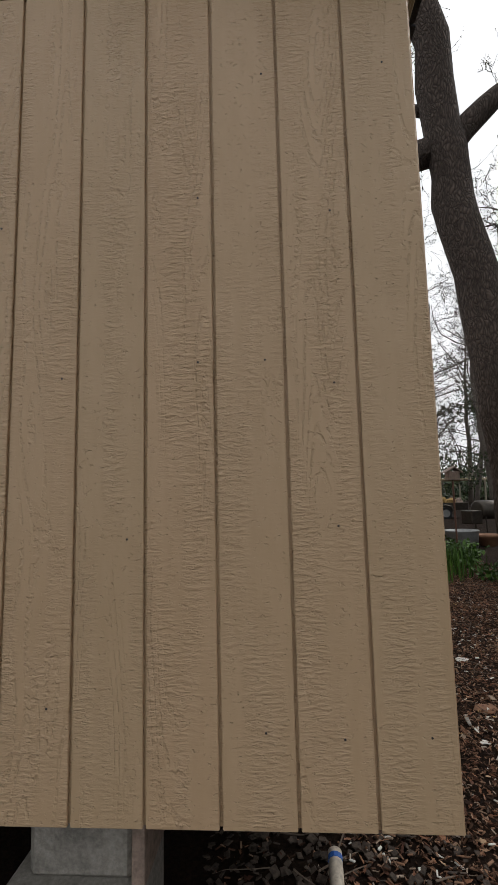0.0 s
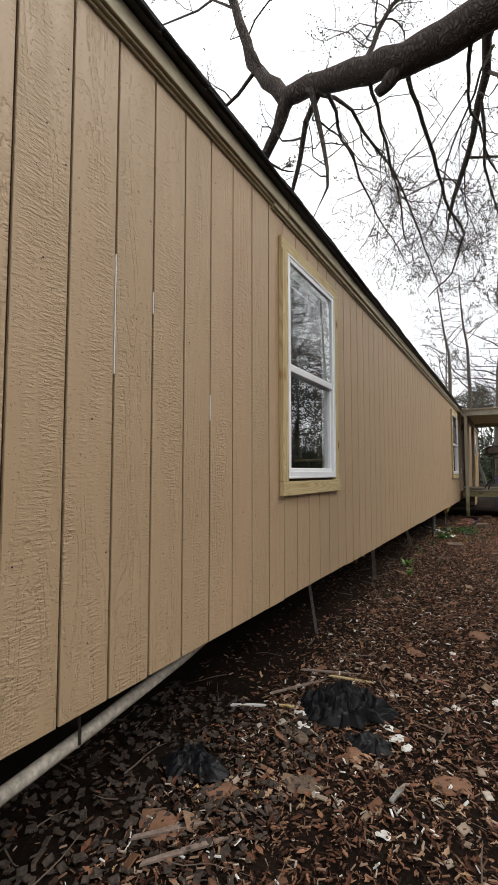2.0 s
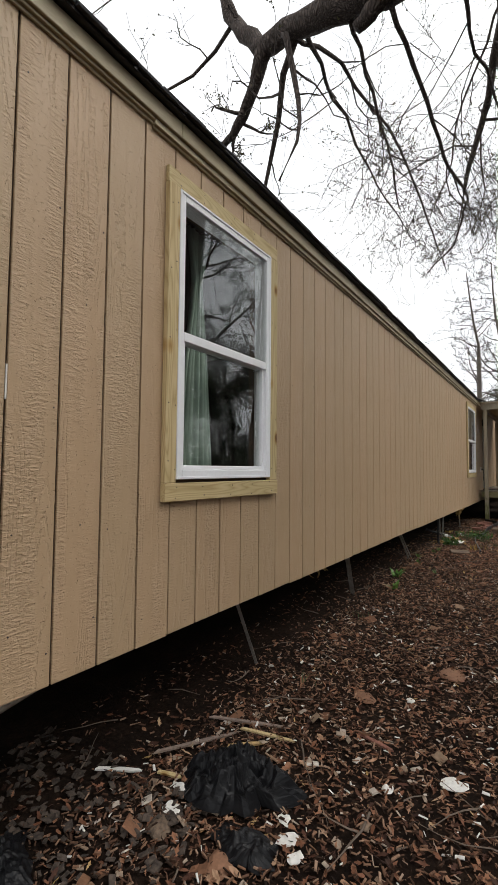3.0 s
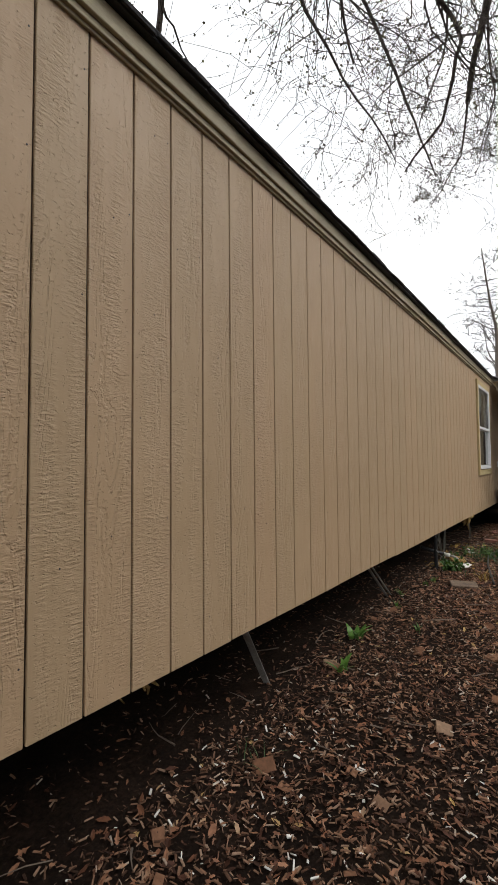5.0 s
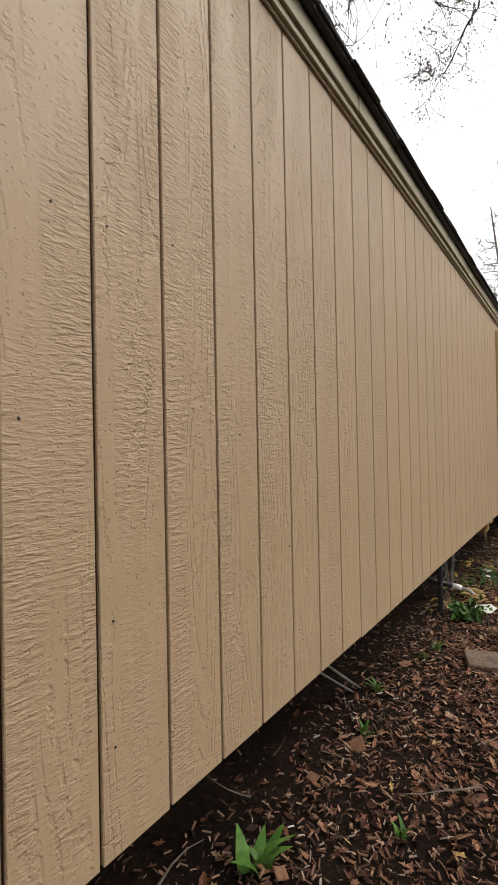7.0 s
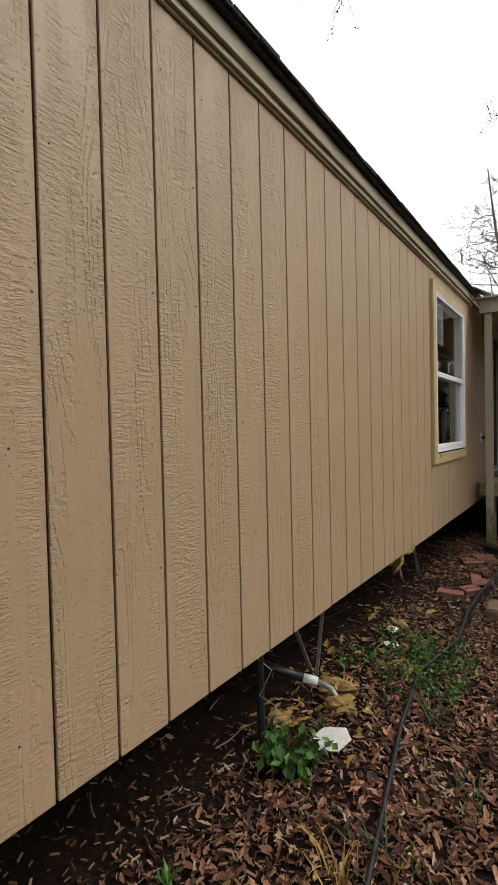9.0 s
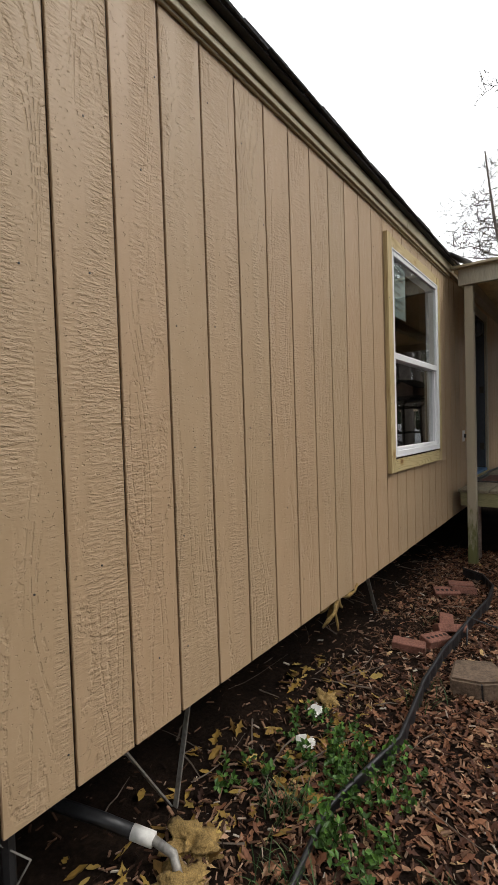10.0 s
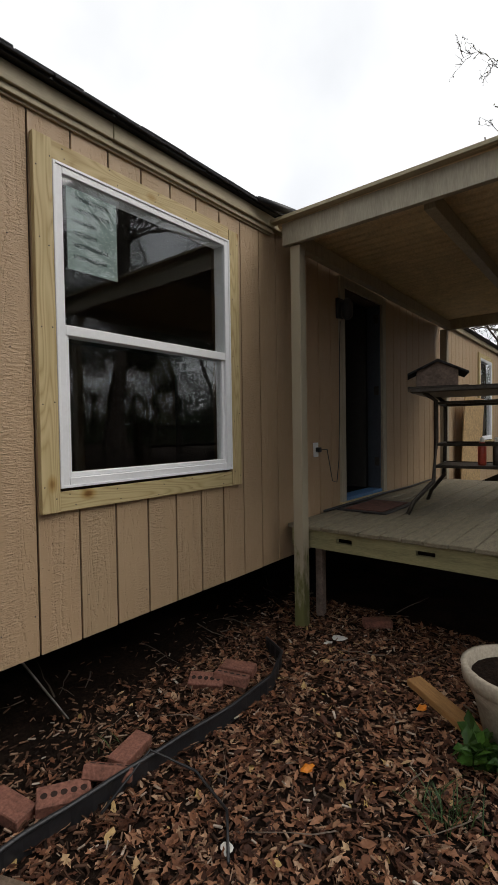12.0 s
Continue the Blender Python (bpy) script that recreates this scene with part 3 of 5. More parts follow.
# door
door = tagged(new("door_1"), "open dark doorway framed in pale wood", "door", kind="structure")
y0, y1, z0, z1 = DOOR
part("side_trim", boxes((0.001, y0 - 0.09, z0 - 0.02, 0.024, y0 - 0.002, z1 + 0.09), bevel=0.002), M_POST, door)
part("side_trim", boxes((0.001, y1 + 0.002, z0 - 0.02, 0.024, y1 + 0.09, z1 + 0.09), bevel=0.002), M_POST, door)
part("head_trim", boxes((0.001, y0, z1 + 0.002, 0.022, y1, z1 + 0.09), bevel=0.002), M_POST, door)
part("sill_trim", boxes((0.001, y0 - 0.09, z0 - 0.052, 0.03, y1 + 0.09, z0 - 0.022), bevel=0.002), M_PINE_H, door)
part("jamb", boxes((-0.138, y1 - 0.03, z0, -0.001, y1, z1), bevel=0.002), simple("slate_jamb", (0.05, 0.058, 0.07), 0.5), door, "dark slate-blue door jamb")
part("threshold", boxes((-0.13, y0, z0 - 0.02, 0.02, y1 - 0.03, z0 + 0.012), bevel=0.002), M_BLUETAPE, door, "blue taped threshold")
# Near-black leaf colour stands in for the shade behind the doorway.
leaf = part("door_leaf", boxes((-0.98, y1 - 0.075, z0 + 0.02, -0.15, y1 - 0.035, z1 - 0.01), bevel=0.003), M_ROOM_SHADE, door, "door swung inward, darkened for room shade")
for zz in (z0 + 0.25, z0 + 1.0, z0 + 1.75):
    part("hinge", boxes((-0.06, y1 - 0.036, zz, -0.01, y1 - 0.031, zz + 0.09)), M_METAL, leaf)

# outlet with plug and hanging cord, door lamp
outlet = thing("wall_outlet", "white outdoor outlet with a plugged black cord", "outlet")
part("plate", boxes((0.0, 14.11, 1.2, 0.012, 14.18, 1.32), bevel=0.002), M_VINYL, outlet)
part("plug", boxes((0.012, 14.13, 1.24, 0.05, 14.17, 1.28), bevel=0.004), M_BLACK, outlet)
cord = [(0.05, 14.15, 1.26), (0.06, 14.24, 1.26), (0.04, 14.32, 1.12), (0.03, 14.38, 0.98), (0.03, 14.46, 0.96), (0.02, 14.52, 1.15), (0.02, 14.54, 1.6), (0.02, 14.55, 2.1), (0.02, 14.57, 2.4)]
part("cord", tube(bmesh.new(), cord, [0.004] * len(cord), 5), M_BLACK, outlet, smooth=True)
lamp = thing("porch_lamp", "small black porch lamp beside the door head", "lamp")
part("bracket", boxes((0.0, 14.52, 2.42, 0.03, 14.62, 2.60), bevel=0.004), M_BLACK, lamp)
part("housing", lathe(bmesh.new(), [(0.02, 0), (0.05, 0.03), (0.055, 0.14), (0.02, 0.19)], 10, (0.09, 14.57, 2.40)), M_BLACK, lamp, smooth=True)
mat_ = thing("door_mat", "worn dark red doormat on the deck boards", "doormat")
part("border", boxes((0.08, 14.36, DZ + 0.001, 0.52, 15.06, DZ + 0.012), bevel=0.003), M_BLACK, mat_)
part("centre", boxes((0.13, 14.42, DZ + 0.012, 0.47, 15.0, DZ + 0.016)), simple("worn_red_mat", (0.16, 0.07, 0.05), 0.95, var=0.4, scale=20), mat_)
cab = [(0.05, 14.2, DZ + 0.012), (0.09, 14.9, DZ + 0.03), (0.05, 15.4, DZ + 0.02), (0.08, 16.1, DZ + 0.02), (0.04, 17.0, DZ + 0.02)]
single("extension_cord", tube(bmesh.new(), cab, [0.012] * len(cab), 6), M_BLACK, "black cable lying along the wall on the deck", "cable", smooth=True)


# ---- siding boards ----
def siding_pieces():
    shapes = {}

    def board_mesh(z0, z1, w):
        key = (round(z0, 3), round(z1, 3), round(w, 4))
        if key not in shapes:
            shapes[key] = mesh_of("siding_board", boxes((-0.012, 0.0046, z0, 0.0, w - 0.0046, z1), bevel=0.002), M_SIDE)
        return shapes[key]

    def put(y, z0, z1, w, wall, m=None):
        ob = new("siding_board", board_mesh(z0, z1, w))
        ob.parent = wall
        ob.matrix_basis = m if m else pose(0, y, 0)

    rs2 = random.Random(8)
    edges = [0.0, 0.203]
    while edges[-1] + S < LEN:
        edges.append(edges[-1] + S)
    holes = [(a - 0.02, b + 0.02, c - 0.03, d + 0.02) for a, b, c, d in (W1, W2, W3)] + [(DOOR[0] - 0.02, DOOR[1] + 0.02, DOOR[2] - 0.03, DOOR[3] + 0.02)]
    for i, (a, b) in enumerate(zip(edges, edges[1:])):
        zb = ZB + 0.003 * ((i // 6) % 3 - 1)
        hit = [h for h in holes if a < h[1] and b > h[0]]
        if not hit:
            put(a, zb, ZT, b - a, wall_long)
            continue
        h = hit[0]
        if a >= h[0] and b <= h[1]:
            put(a, zb, h[2], b - a, wall_long)
            put(a, h[3], ZT, b - a, wall_long)
            continue
        # a board notched round the corner of an opening
        ya, yb2 = a + 0.0046, b - 0.0046
        if a < h[0]:
            out = [(ya, zb), (yb2, zb), (yb2, h[2]), (h[0], h[2]), (h[0], h[3]), (yb2, h[3]), (yb2, ZT), (ya, ZT)]
        else:
            out = [(ya, zb), (yb2, zb), (yb2, ZT), (ya, ZT), (ya, h[3]), (h[1], h[3]), (h[1], h[2]), (ya, h[2])]
        if a < h[0] and yb2 <= h[0] or b > h[1] and ya >= h[1]:
            put(a, zb, ZT, b - a, wall_long)
            continue
        nb = bmesh.new()
        lo_, hi_ = [[nb.verts.new((x, p - a, q)) for p, q in out] for x in (-0.012, 0.0)]
        nb.faces.new(lo_[::-1])
        nb.faces.new(hi_)
        for i1 in range(8):
            i2 = (i1 + 1) % 8
            nb.faces.new((lo_[i1], lo_[i2], hi_[i2], hi_[i1]))
        ob = part("siding_board", nb, M_SIDE, wall_long)
        ob.matrix_basis = pose(0, a, 0)
    # end wall: the same boards turned to face the other way
    x = 0.0
    ws = [0.213] + [S] * 21
    for w in ws:
        ob = new("siding_board", board_mesh(ZB, 2.95, w))
        ob.parent = wall_end
        ob.matrix_basis = Matrix.Translation((x - w, 0, 0)) @ Matrix.Rotation(-math.pi / 2, 4, "Z")
        x -= w
    # nail heads
    return edges


EDGES = siding_pieces()
rn = random.Random(21)
for i, yy in enumerate(EDGES[:62]):
    for z in (0.62, 1.02, 1.42, 1.85, 2.25, 2.62):
        if any(a - 0.15 < yy < b + 0.15 and c - 0.2 < z < d + 0.1 for a, b, c, d in OPEN) or rn.random() < 0.45:
            continue
        ob = new("nail_head", nail_mesh)
        ob.parent = wall_long
        ob.matrix_basis = pose(0.0005, yy + rn.choice((0.03, -0.03, 0.1)) + 0.008, z + rn.uniform(-0.07, 0.07), 0, 90, 0)
for i in range(7):
    for z in (0.70, 1.18, 1.66, 2.17, 2.6):
        if rn.random() < 0.35:
            continue
        ob = new("nail_head", nail_mesh)
        ob.parent = wall_end
        ob.matrix_basis = pose(-0.08 - i * 0.2 + rn.uniform(-0.02, 0.02), -0.0005, z + rn.uniform(-0.04, 0.05), 90, 0, 0)
for yy, za, zb in ((1.0158, 1.58, 2.02), (1.219, 1.86, 1.95), (1.6254, 1.47, 1.59)):
    part("exposed_edge", boxes((-0.004, yy - 0.0025, za, 0.0012, yy + 0.0025, zb)), M_WHITE, wall_long, "bare white strip where the groove paint is missing")


# ---- trees ----
class Soup:
    """Collects vertices and faces of many small pieces for one mesh."""

    def __init__(self):
        self.v, self.f = [], []

    def tube(self, pts, radii, sides=5):
        base = len(self.v)
        n = len(pts)
        for i, p in enumerate(pts):
            d = (pts[min(i + 1, n - 1)] - pts[max(i - 1, 0)]).normalized()
            s = d.cross(Vector((0.31, 0.17, 0.93)))
            if s.length < 0.05:
                s = d.cross(Vector((1, 0, 0)))
            s.normalize()
            u = s.cross(d)
            for k in range(sides):
                a = 2 * math.pi * k / sides
                self.v.append(tuple(p + (s * math.cos(a) + u * math.sin(a)) * radii[i]))
        for i in range(n - 1):
            for k in range(sides):
                k2 = (k + 1) % sides
                self.f.append((base + i * sides + k, base + i * sides + k2, base + (i + 1) * sides + k2, base + (i + 1) * sides + k))
        self.f.append(tuple(base + k for k in reversed(range(sides))))
        self.f.append(tuple(base + (n - 1) * sides + k for k in range(sides)))

    def leaf(self, p, d, n, ln, wd):
        """A folded leaf of four triangles from p along d."""
        s = d.cross(n)
        s = s.normalized() * wd if s.length > 1e-4 else Vector((wd, 0, 0))
        b = len(self.v)
        m = p + d * ln * 0.5 + n * wd * 0.25
        for q in (p, m - n * wd * 0.4, m + s, p + d * ln, m - s):
            self.v.append(tuple(q))
        self.f += [(b, b + 1, b + 2), (b + 2, b + 1, b + 3), (b + 3, b + 1, b + 4), (b + 4, b + 1, b)]

    def mesh(self, name, mat, smooth=False):
        me = bpy.data.meshes.new(name)
        me.from_pydata(self.v, [], self.f)
        me.materials.append(mat)
        if smooth:
            me.shade_smooth()
        return me


def rvec(r):
    return Vector((r.gauss(0, 1), r.gauss(0, 1), r.gauss(0, 1)))


def wander(r, p, d, length, rad, n=6, bend=0.18, sag=0.0, taper=0.25):
    pts, rr = [p.copy()], [rad]
    d = d.normalized()
    for i in range(n):
        d = (d + rvec(r) * bend + Vector((0, 0, -sag))).normalized()
        p = p + d * length / n
        pts.append(p.copy())
        rr.append(rad * (1 - (1 - taper) * (i + 1) / n))
    return pts, rr


def branch_out(r, wood, twig, buds, pts, rr, level, density=1.0, sag=0.0, bud=0.03, zmin=-9.0, thin=0.0035):
    """Side branches along a limb, down to twigs with buds."""
    total = sum((b - a).length for a, b in zip(pts, pts[1:]))
    count = max(2, int((4, 5, 4)[min(level, 2)] * density + r.random()))
    for _ in range(count):
        t = r.uniform(0.2, 1.0) * (len(pts) - 1)
        i = min(int(t), len(pts) - 2)
        p = pts[i].lerp(pts[i + 1], t - i)
        axis = (pts[i + 1] - pts[i]).normalized()
        d = (axis * 0.7 + rvec(r) * 0.55 + Vector((0, 0, 0.15 - sag * 2))).normalized()
        ln = total * r.uniform(0.3, 0.6)
        rad = max(thin, rr[i] * r.uniform(0.3, 0.5))
        q, s = wander(r, p, d, ln, rad, 6, 0.3, sag)
        if q[-1].z < zmin or q[2].z < zmin:
            continue
        (wood if rad > 0.025 else twig).tube(q, s, 5 if rad > 0.025 else 3)
        if level < 2:
            branch_out(r, wood, twig, buds, q, s, level + 1, density, sag, bud, zmin, thin)
        elif buds is not None and bud:
            for _ in range(5):
                j = r.randrange(1, len(q))
                buds.leaf(q[j] + rvec(r) * bud * 0.3, rvec(r).normalized(), rvec(r).normalized(), bud * r.uniform(0.6, 1.4), bud * 0.45)


def tree_meshes(seed, height, rad, density, leafy, bud, evergreen=False):
    r = random.Random(seed)
    trunk, twig, leaves = Soup(), Soup(), Soup()
    pts, rr = wander(r, Vector((0, 0, -0.3)), Vector((r.uniform(-0.1, 0.1), r.uniform(-0.1, 0.1), 1)), height, rad, 9, 0.09, 0, 0.15)
    trunk.tube(pts, rr, 8)
    for i in range(int(19 * density)):
        t = r.uniform(0.28 if not evergreen else 0.2, 0.98) * 9
        k = min(int(t), 8)
        p = pts[k].lerp(pts[k + 1], t - k)
        a = r.uniform(0, 2 * math.pi)
        d = Vector((math.cos(a), math.sin(a), r.uniform(0.2, 0.9) if not evergreen else r.uniform(-0.1, 0.3)))
        ln = height * r.uniform(0.18, 0.36) * (1.15 - 0.6 * t / 9)
        q, s = wander(r, p, d, ln, rr[k] * r.uniform(0.3, 0.5), 6, 0.16, 0)
        trunk.tube(q, s, 5)
        branch_out(r, trunk, twig, leaves if leafy else None, q, s, 0 if not evergreen else 1, 0.8 * density, 0, bud, -9, 0.011)
        if evergreen:
            for _ in range(260):
                j = r.randrange(1, len(q))
                c = q[j] + rvec(r) * 0.35
                leaves.leaf(c, rvec(r).normalized(), rvec(r).normalized(), r.uniform(0.12, 0.28), 0.05)
    return trunk.mesh("trunk", M_FARBARK, True), twig.mesh("twigs", M_TWIG), leaves.mesh("crown", M_NEEDLE if evergreen else M_BUD)


def plant_tree(meshes, at, rz, scale, label, group):
    t = thing("tree", label, "tree", at, rz, group)
    t.scale = (scale,) * 3
    for nm, me in zip(("trunk", "twig_spray", "crown"), meshes):
        if len(me.vertices):
            ob = new(nm, me)
            ob.parent = t
            if nm != "trunk":
                ob["kind"] = "stuff"
    return t


BARE = [tree_meshes(40 + i, h, rad, 1.0, True, 0.04) for i, (h, rad) in enumerate(((15, 0.2), (12, 0.15), (17, 0.24)))]
GREEN = [tree_meshes(60 + i, h, rad, 1.2, True, 0.1, True) for i, (h, rad) in enumerate(((11, 0.16), (14, 0.2)))]
rt = random.Random(77)
spots = [(0.9, 24.5), (7.2, 26.5), (4.6, 27), (3.0, 33), (10, 33), (6.0, 37), (12.5, 44), (-1.5, 41), (8.5, 42), (5.0, 31), (-2.5, 34), (8.5, 29), (1.0, 39), (11, 38), (6.5, 44), (14, 31), (3.2, 48), (-4, 46), (17, 42), (9.5, 50)]
for x, y in spots:
    plant_tree(rt.choice(BARE), (x, y, -0.1), rt.uniform(0, 360), rt.uniform(0.85, 1.25), "tall bare tree with budding spring twigs", "background trees")
for x, y, s in ((4.0, 36, 0.9), (8.0, 34, 1.0), (12.5, 27, 0.8), (15, 36, 1.1), (6.0, 52, 1.2), (19, 30, 1.0), (-1, 52, 1.0)):
    plant_tree(rt.choice(GREEN), (x, y, -0.1), rt.uniform(0, 360), s, "tall evergreen tree with dark uneven foliage", "background evergreens")
for i in range(22):
    x, y = rt.uniform(8.5, 26), -8 + i * 1.35 + rt.uniform(-1, 1)
    plant_tree(rt.choice(BARE + GREEN[:1]), (x, y, -0.15), rt.uniform(0, 360), rt.uniform(0.8, 1.15), "bare woodland tree beside the yard", "yard edge trees")
# Unseen trees added behind the camera; they hold back low sky light.
for i in range(7):
    plant_tree(rt.choice(BARE), (rt.uniform(-14, 8), rt.uniform(-20, -10), -0.15), rt.uniform(0, 360), 1.0, "added unseen bare tree behind the house end", "yard edge trees")

for i in range(34):
    y = -4 + i * 0.95
    plant_tree(rt.choice(GREEN), (rt.uniform(16, 32), y + rt.uniform(-1, 1), -0.15), rt.uniform(0, 360), rt.uniform(0.6, 0.95), "dark evergreen in the woods beside the yard", "yard edge evergreens")


def far_woods():
    r = random.Random(9)
    s, lv = Soup(), Soup()
    for i in range(700):
        a = r.uniform(-0.7, 2.6)
        d = r.uniform(52, 95)
        p = Vector((d * math.sin(a), 5 + d * math.cos(a), -0.5))
        pts, rr = wander(r, p, Vector((0, 0, 1)), r.uniform(7, 13), r.uniform(0.06, 0.16), 6, 0.12)
        s.tube(pts, rr, 4)
        for _ in range(12):
            k = r.randrange(1, 6)
            q, w = wander(r, pts[k], Vector((r.gauss(0, 1), r.gauss(0, 1), 0.6)), r.uniform(2, 4), 0.045, 4, 0.25)
            s.tube(q, w, 3)
        for _ in range(110):
            c = p + Vector((r.gauss(0, 2), r.gauss(0, 2), abs(r.gauss(0, 2.6)) + 0.2))
            lv.leaf(c, rvec(r).normalized(), rvec(r).normalized(), r.uniform(0.3, 0.8), 0.2)
    tagged(new("far_woods", s.mesh("far_woods", M_FARBARK)), "hazy grey trunks of distant bare woods", "woods", kind="stuff")
    tagged(new("far_undergrowth", lv.mesh("far_undergrowth", M_NEEDLE)), "dull green undergrowth of the distant woods", "undergrowth", kind="stuff")


far_woods()


def big_tree():
    r = random.Random(12)
    t = thing("oak_tree", "large leaning oak with furrowed bark and limbs over the roof", "tree", (3.35, 6.9, 0))
    o = Vector((3.35, 6.9, 0))
    wood, twig, buds = Soup(), Soup(), Soup()

    def path(pts, r0, r1, sides=9, sub=4):
        vs = [Vector(p) - o for p in pts]
        out = [vs[0]]
        for a, b in zip(vs, vs[1:]):
            for k in range(1, sub + 1):
                q = a.lerp(b, k / sub)
                if k < sub:
                    q += rvec(r) * (b - a).length * 0.018
                out.append(q)
        n = len(out)
        rad = [r0 + (r1 - r0) * i / (n - 1) for i in range(n)]
        return out, [x * r.uniform(0.94, 1.06) for x in rad]

    trunk = Soup()
    pts, rr = path([(3.32, 5.92, -0.35), (3.18, 5.82, 0.43), (2.80, 5.42, 2.43), (2.28, 5.18, 5.2), (2.12, 5.1, 6.6), (1.7, 4.7, 9.0), (1.3, 4.3, 13)], 0.37, 0.22, 16)
    rr[0], rr[1], rr[2] = 0.52, 0.44, 0.38
    trunk.tube(pts, rr, 18)
    new("trunk", trunk.mesh("trunk", M_BARK, True)).parent = t
    limb = Soup()
    limbs = [
        ([(2.3, 5.3, 6.45), (1.2, 5.05, 6.08), (0.3, 5.0, 5.88), (-0.5, 5.15, 6.15), (-1.4, 5.46, 6.5), (-2.0, 5.6, 7.4), (-2.4, 5.5, 8.8)], 0.22, 0.06),
        ([(-1.3, 5.42, 6.45), (-1.6, 5.55, 6.05), (-1.97, 5.68, 5.75), (-2.3, 5.7, 5.6)], 0.10, 0.03),
        ([(2.0, 5.2, 6.2), (2.9, 5.0, 7.0), (4.2, 5.2, 8.3), (5.5, 5.4, 9.6)], 0.2, 0.06),
        ([(1.9, 5.1, 6.9), (1.3, 5.6, 7.4), (1.15, 5.9, 8.6), (1.2, 6.2, 10)], 0.09, 0.04),
        ([(2.8, 5.9, 4.3), (3.6, 5.6, 4.8), (4.8, 5.3, 5.5)], 0.1, 0.05),
        ([(1.7, 4.8, 8.2), (1.4, 6.8, 8.6), (0.9, 9.0, 8.0), (0.2, 10.6, 6.8)], 0.13, 0.035),
    ]
    hang = [
        ([(0.25, 5.0, 5.8), (0.12, 5.0, 5.68), (0.02, 4.98, 5.6)], 0.1, 0.085),
        ([(0.35, 5.05, 5.7), (0.45, 5.7, 5.4), (0.56, 6.43, 4.93), (0.75, 6.9, 4.6), (0.55, 7.1, 4.15), (0.2, 7.2, 3.9)], 0.045, 0.012),
        ([(-0.1, 5.05, 5.95), (-0.05, 5.7, 5.5), (0.0, 6.2, 5.0), (0.02, 6.5, 4.5)], 0.04, 0.012),
        ([(-0.2, 5.1, 6.1), (0.0, 5.5, 7.0), (0.35, 5.9, 7.8)], 0.06, 0.03),
        ([(-0.9, 5.25, 6.3), (-0.7, 6.4, 6.7), (-0.2, 7.4, 5.9), (0.1, 7.7, 4.9), (0.36, 7.66, 4.05)], 0.05, 0.01),
        ([(-0.7, 5.2, 6.25), (-1.0, 6.8, 6.6), (-0.8, 8.2, 6.0), (-0.4, 8.9, 5.2)], 0.05, 0.01),
        ([(0.2, 10.6, 6.8), (0.0, 11.1, 6.3), (-0.47, 11.29, 5.81)], 0.03, 0.008),
        ([(0.6, 9.8, 7.6), (0.6, 10.4, 6.6), (0.3, 10.9, 6.1)], 0.03, 0.008),
        ([(1.2, 8.0, 8.2), (0.5, 8.4, 7.0), (0.2, 8.9, 6.2), (-0.2, 9.2, 5.6)], 0.035, 0.009),
        ([(1.0, 5.05, 5.85), (0.9, 6.5, 6.1), (1.2, 8.0, 6.0), (1.5, 9.4, 5.6)], 0.04, 0.01),
    ]
    for ps, a, b in limbs:
        q, s = path(ps, a, b)
        limb.tube(q, s, 10)
        branch_out(r, limb, twig, buds, q, s, 0, 1.1, 0.01, 0.024, 3.9, 0.0032)
    for ps, a, b in hang:
        q, s = path(ps, a * (0.62 if a < 0.08 else 1), b * 0.7)
        limb.tube(q, s, 7)
        if a < 0.08:
            branch_out(r, limb, twig, buds, q, s, 1, 3.6, 0.02, 0.022, 3.7, 0.0032)
    new("limb", limb.mesh("limb", M_BARK, True)).parent = t
    for nm, so, mt in (("twig_spray", twig, M_TWIG), ("bud_spray", buds, M_BUD)):
        ob = tagged(new(nm, so.mesh(nm, mt)), kind="stuff")
        ob.parent = t


big_tree()


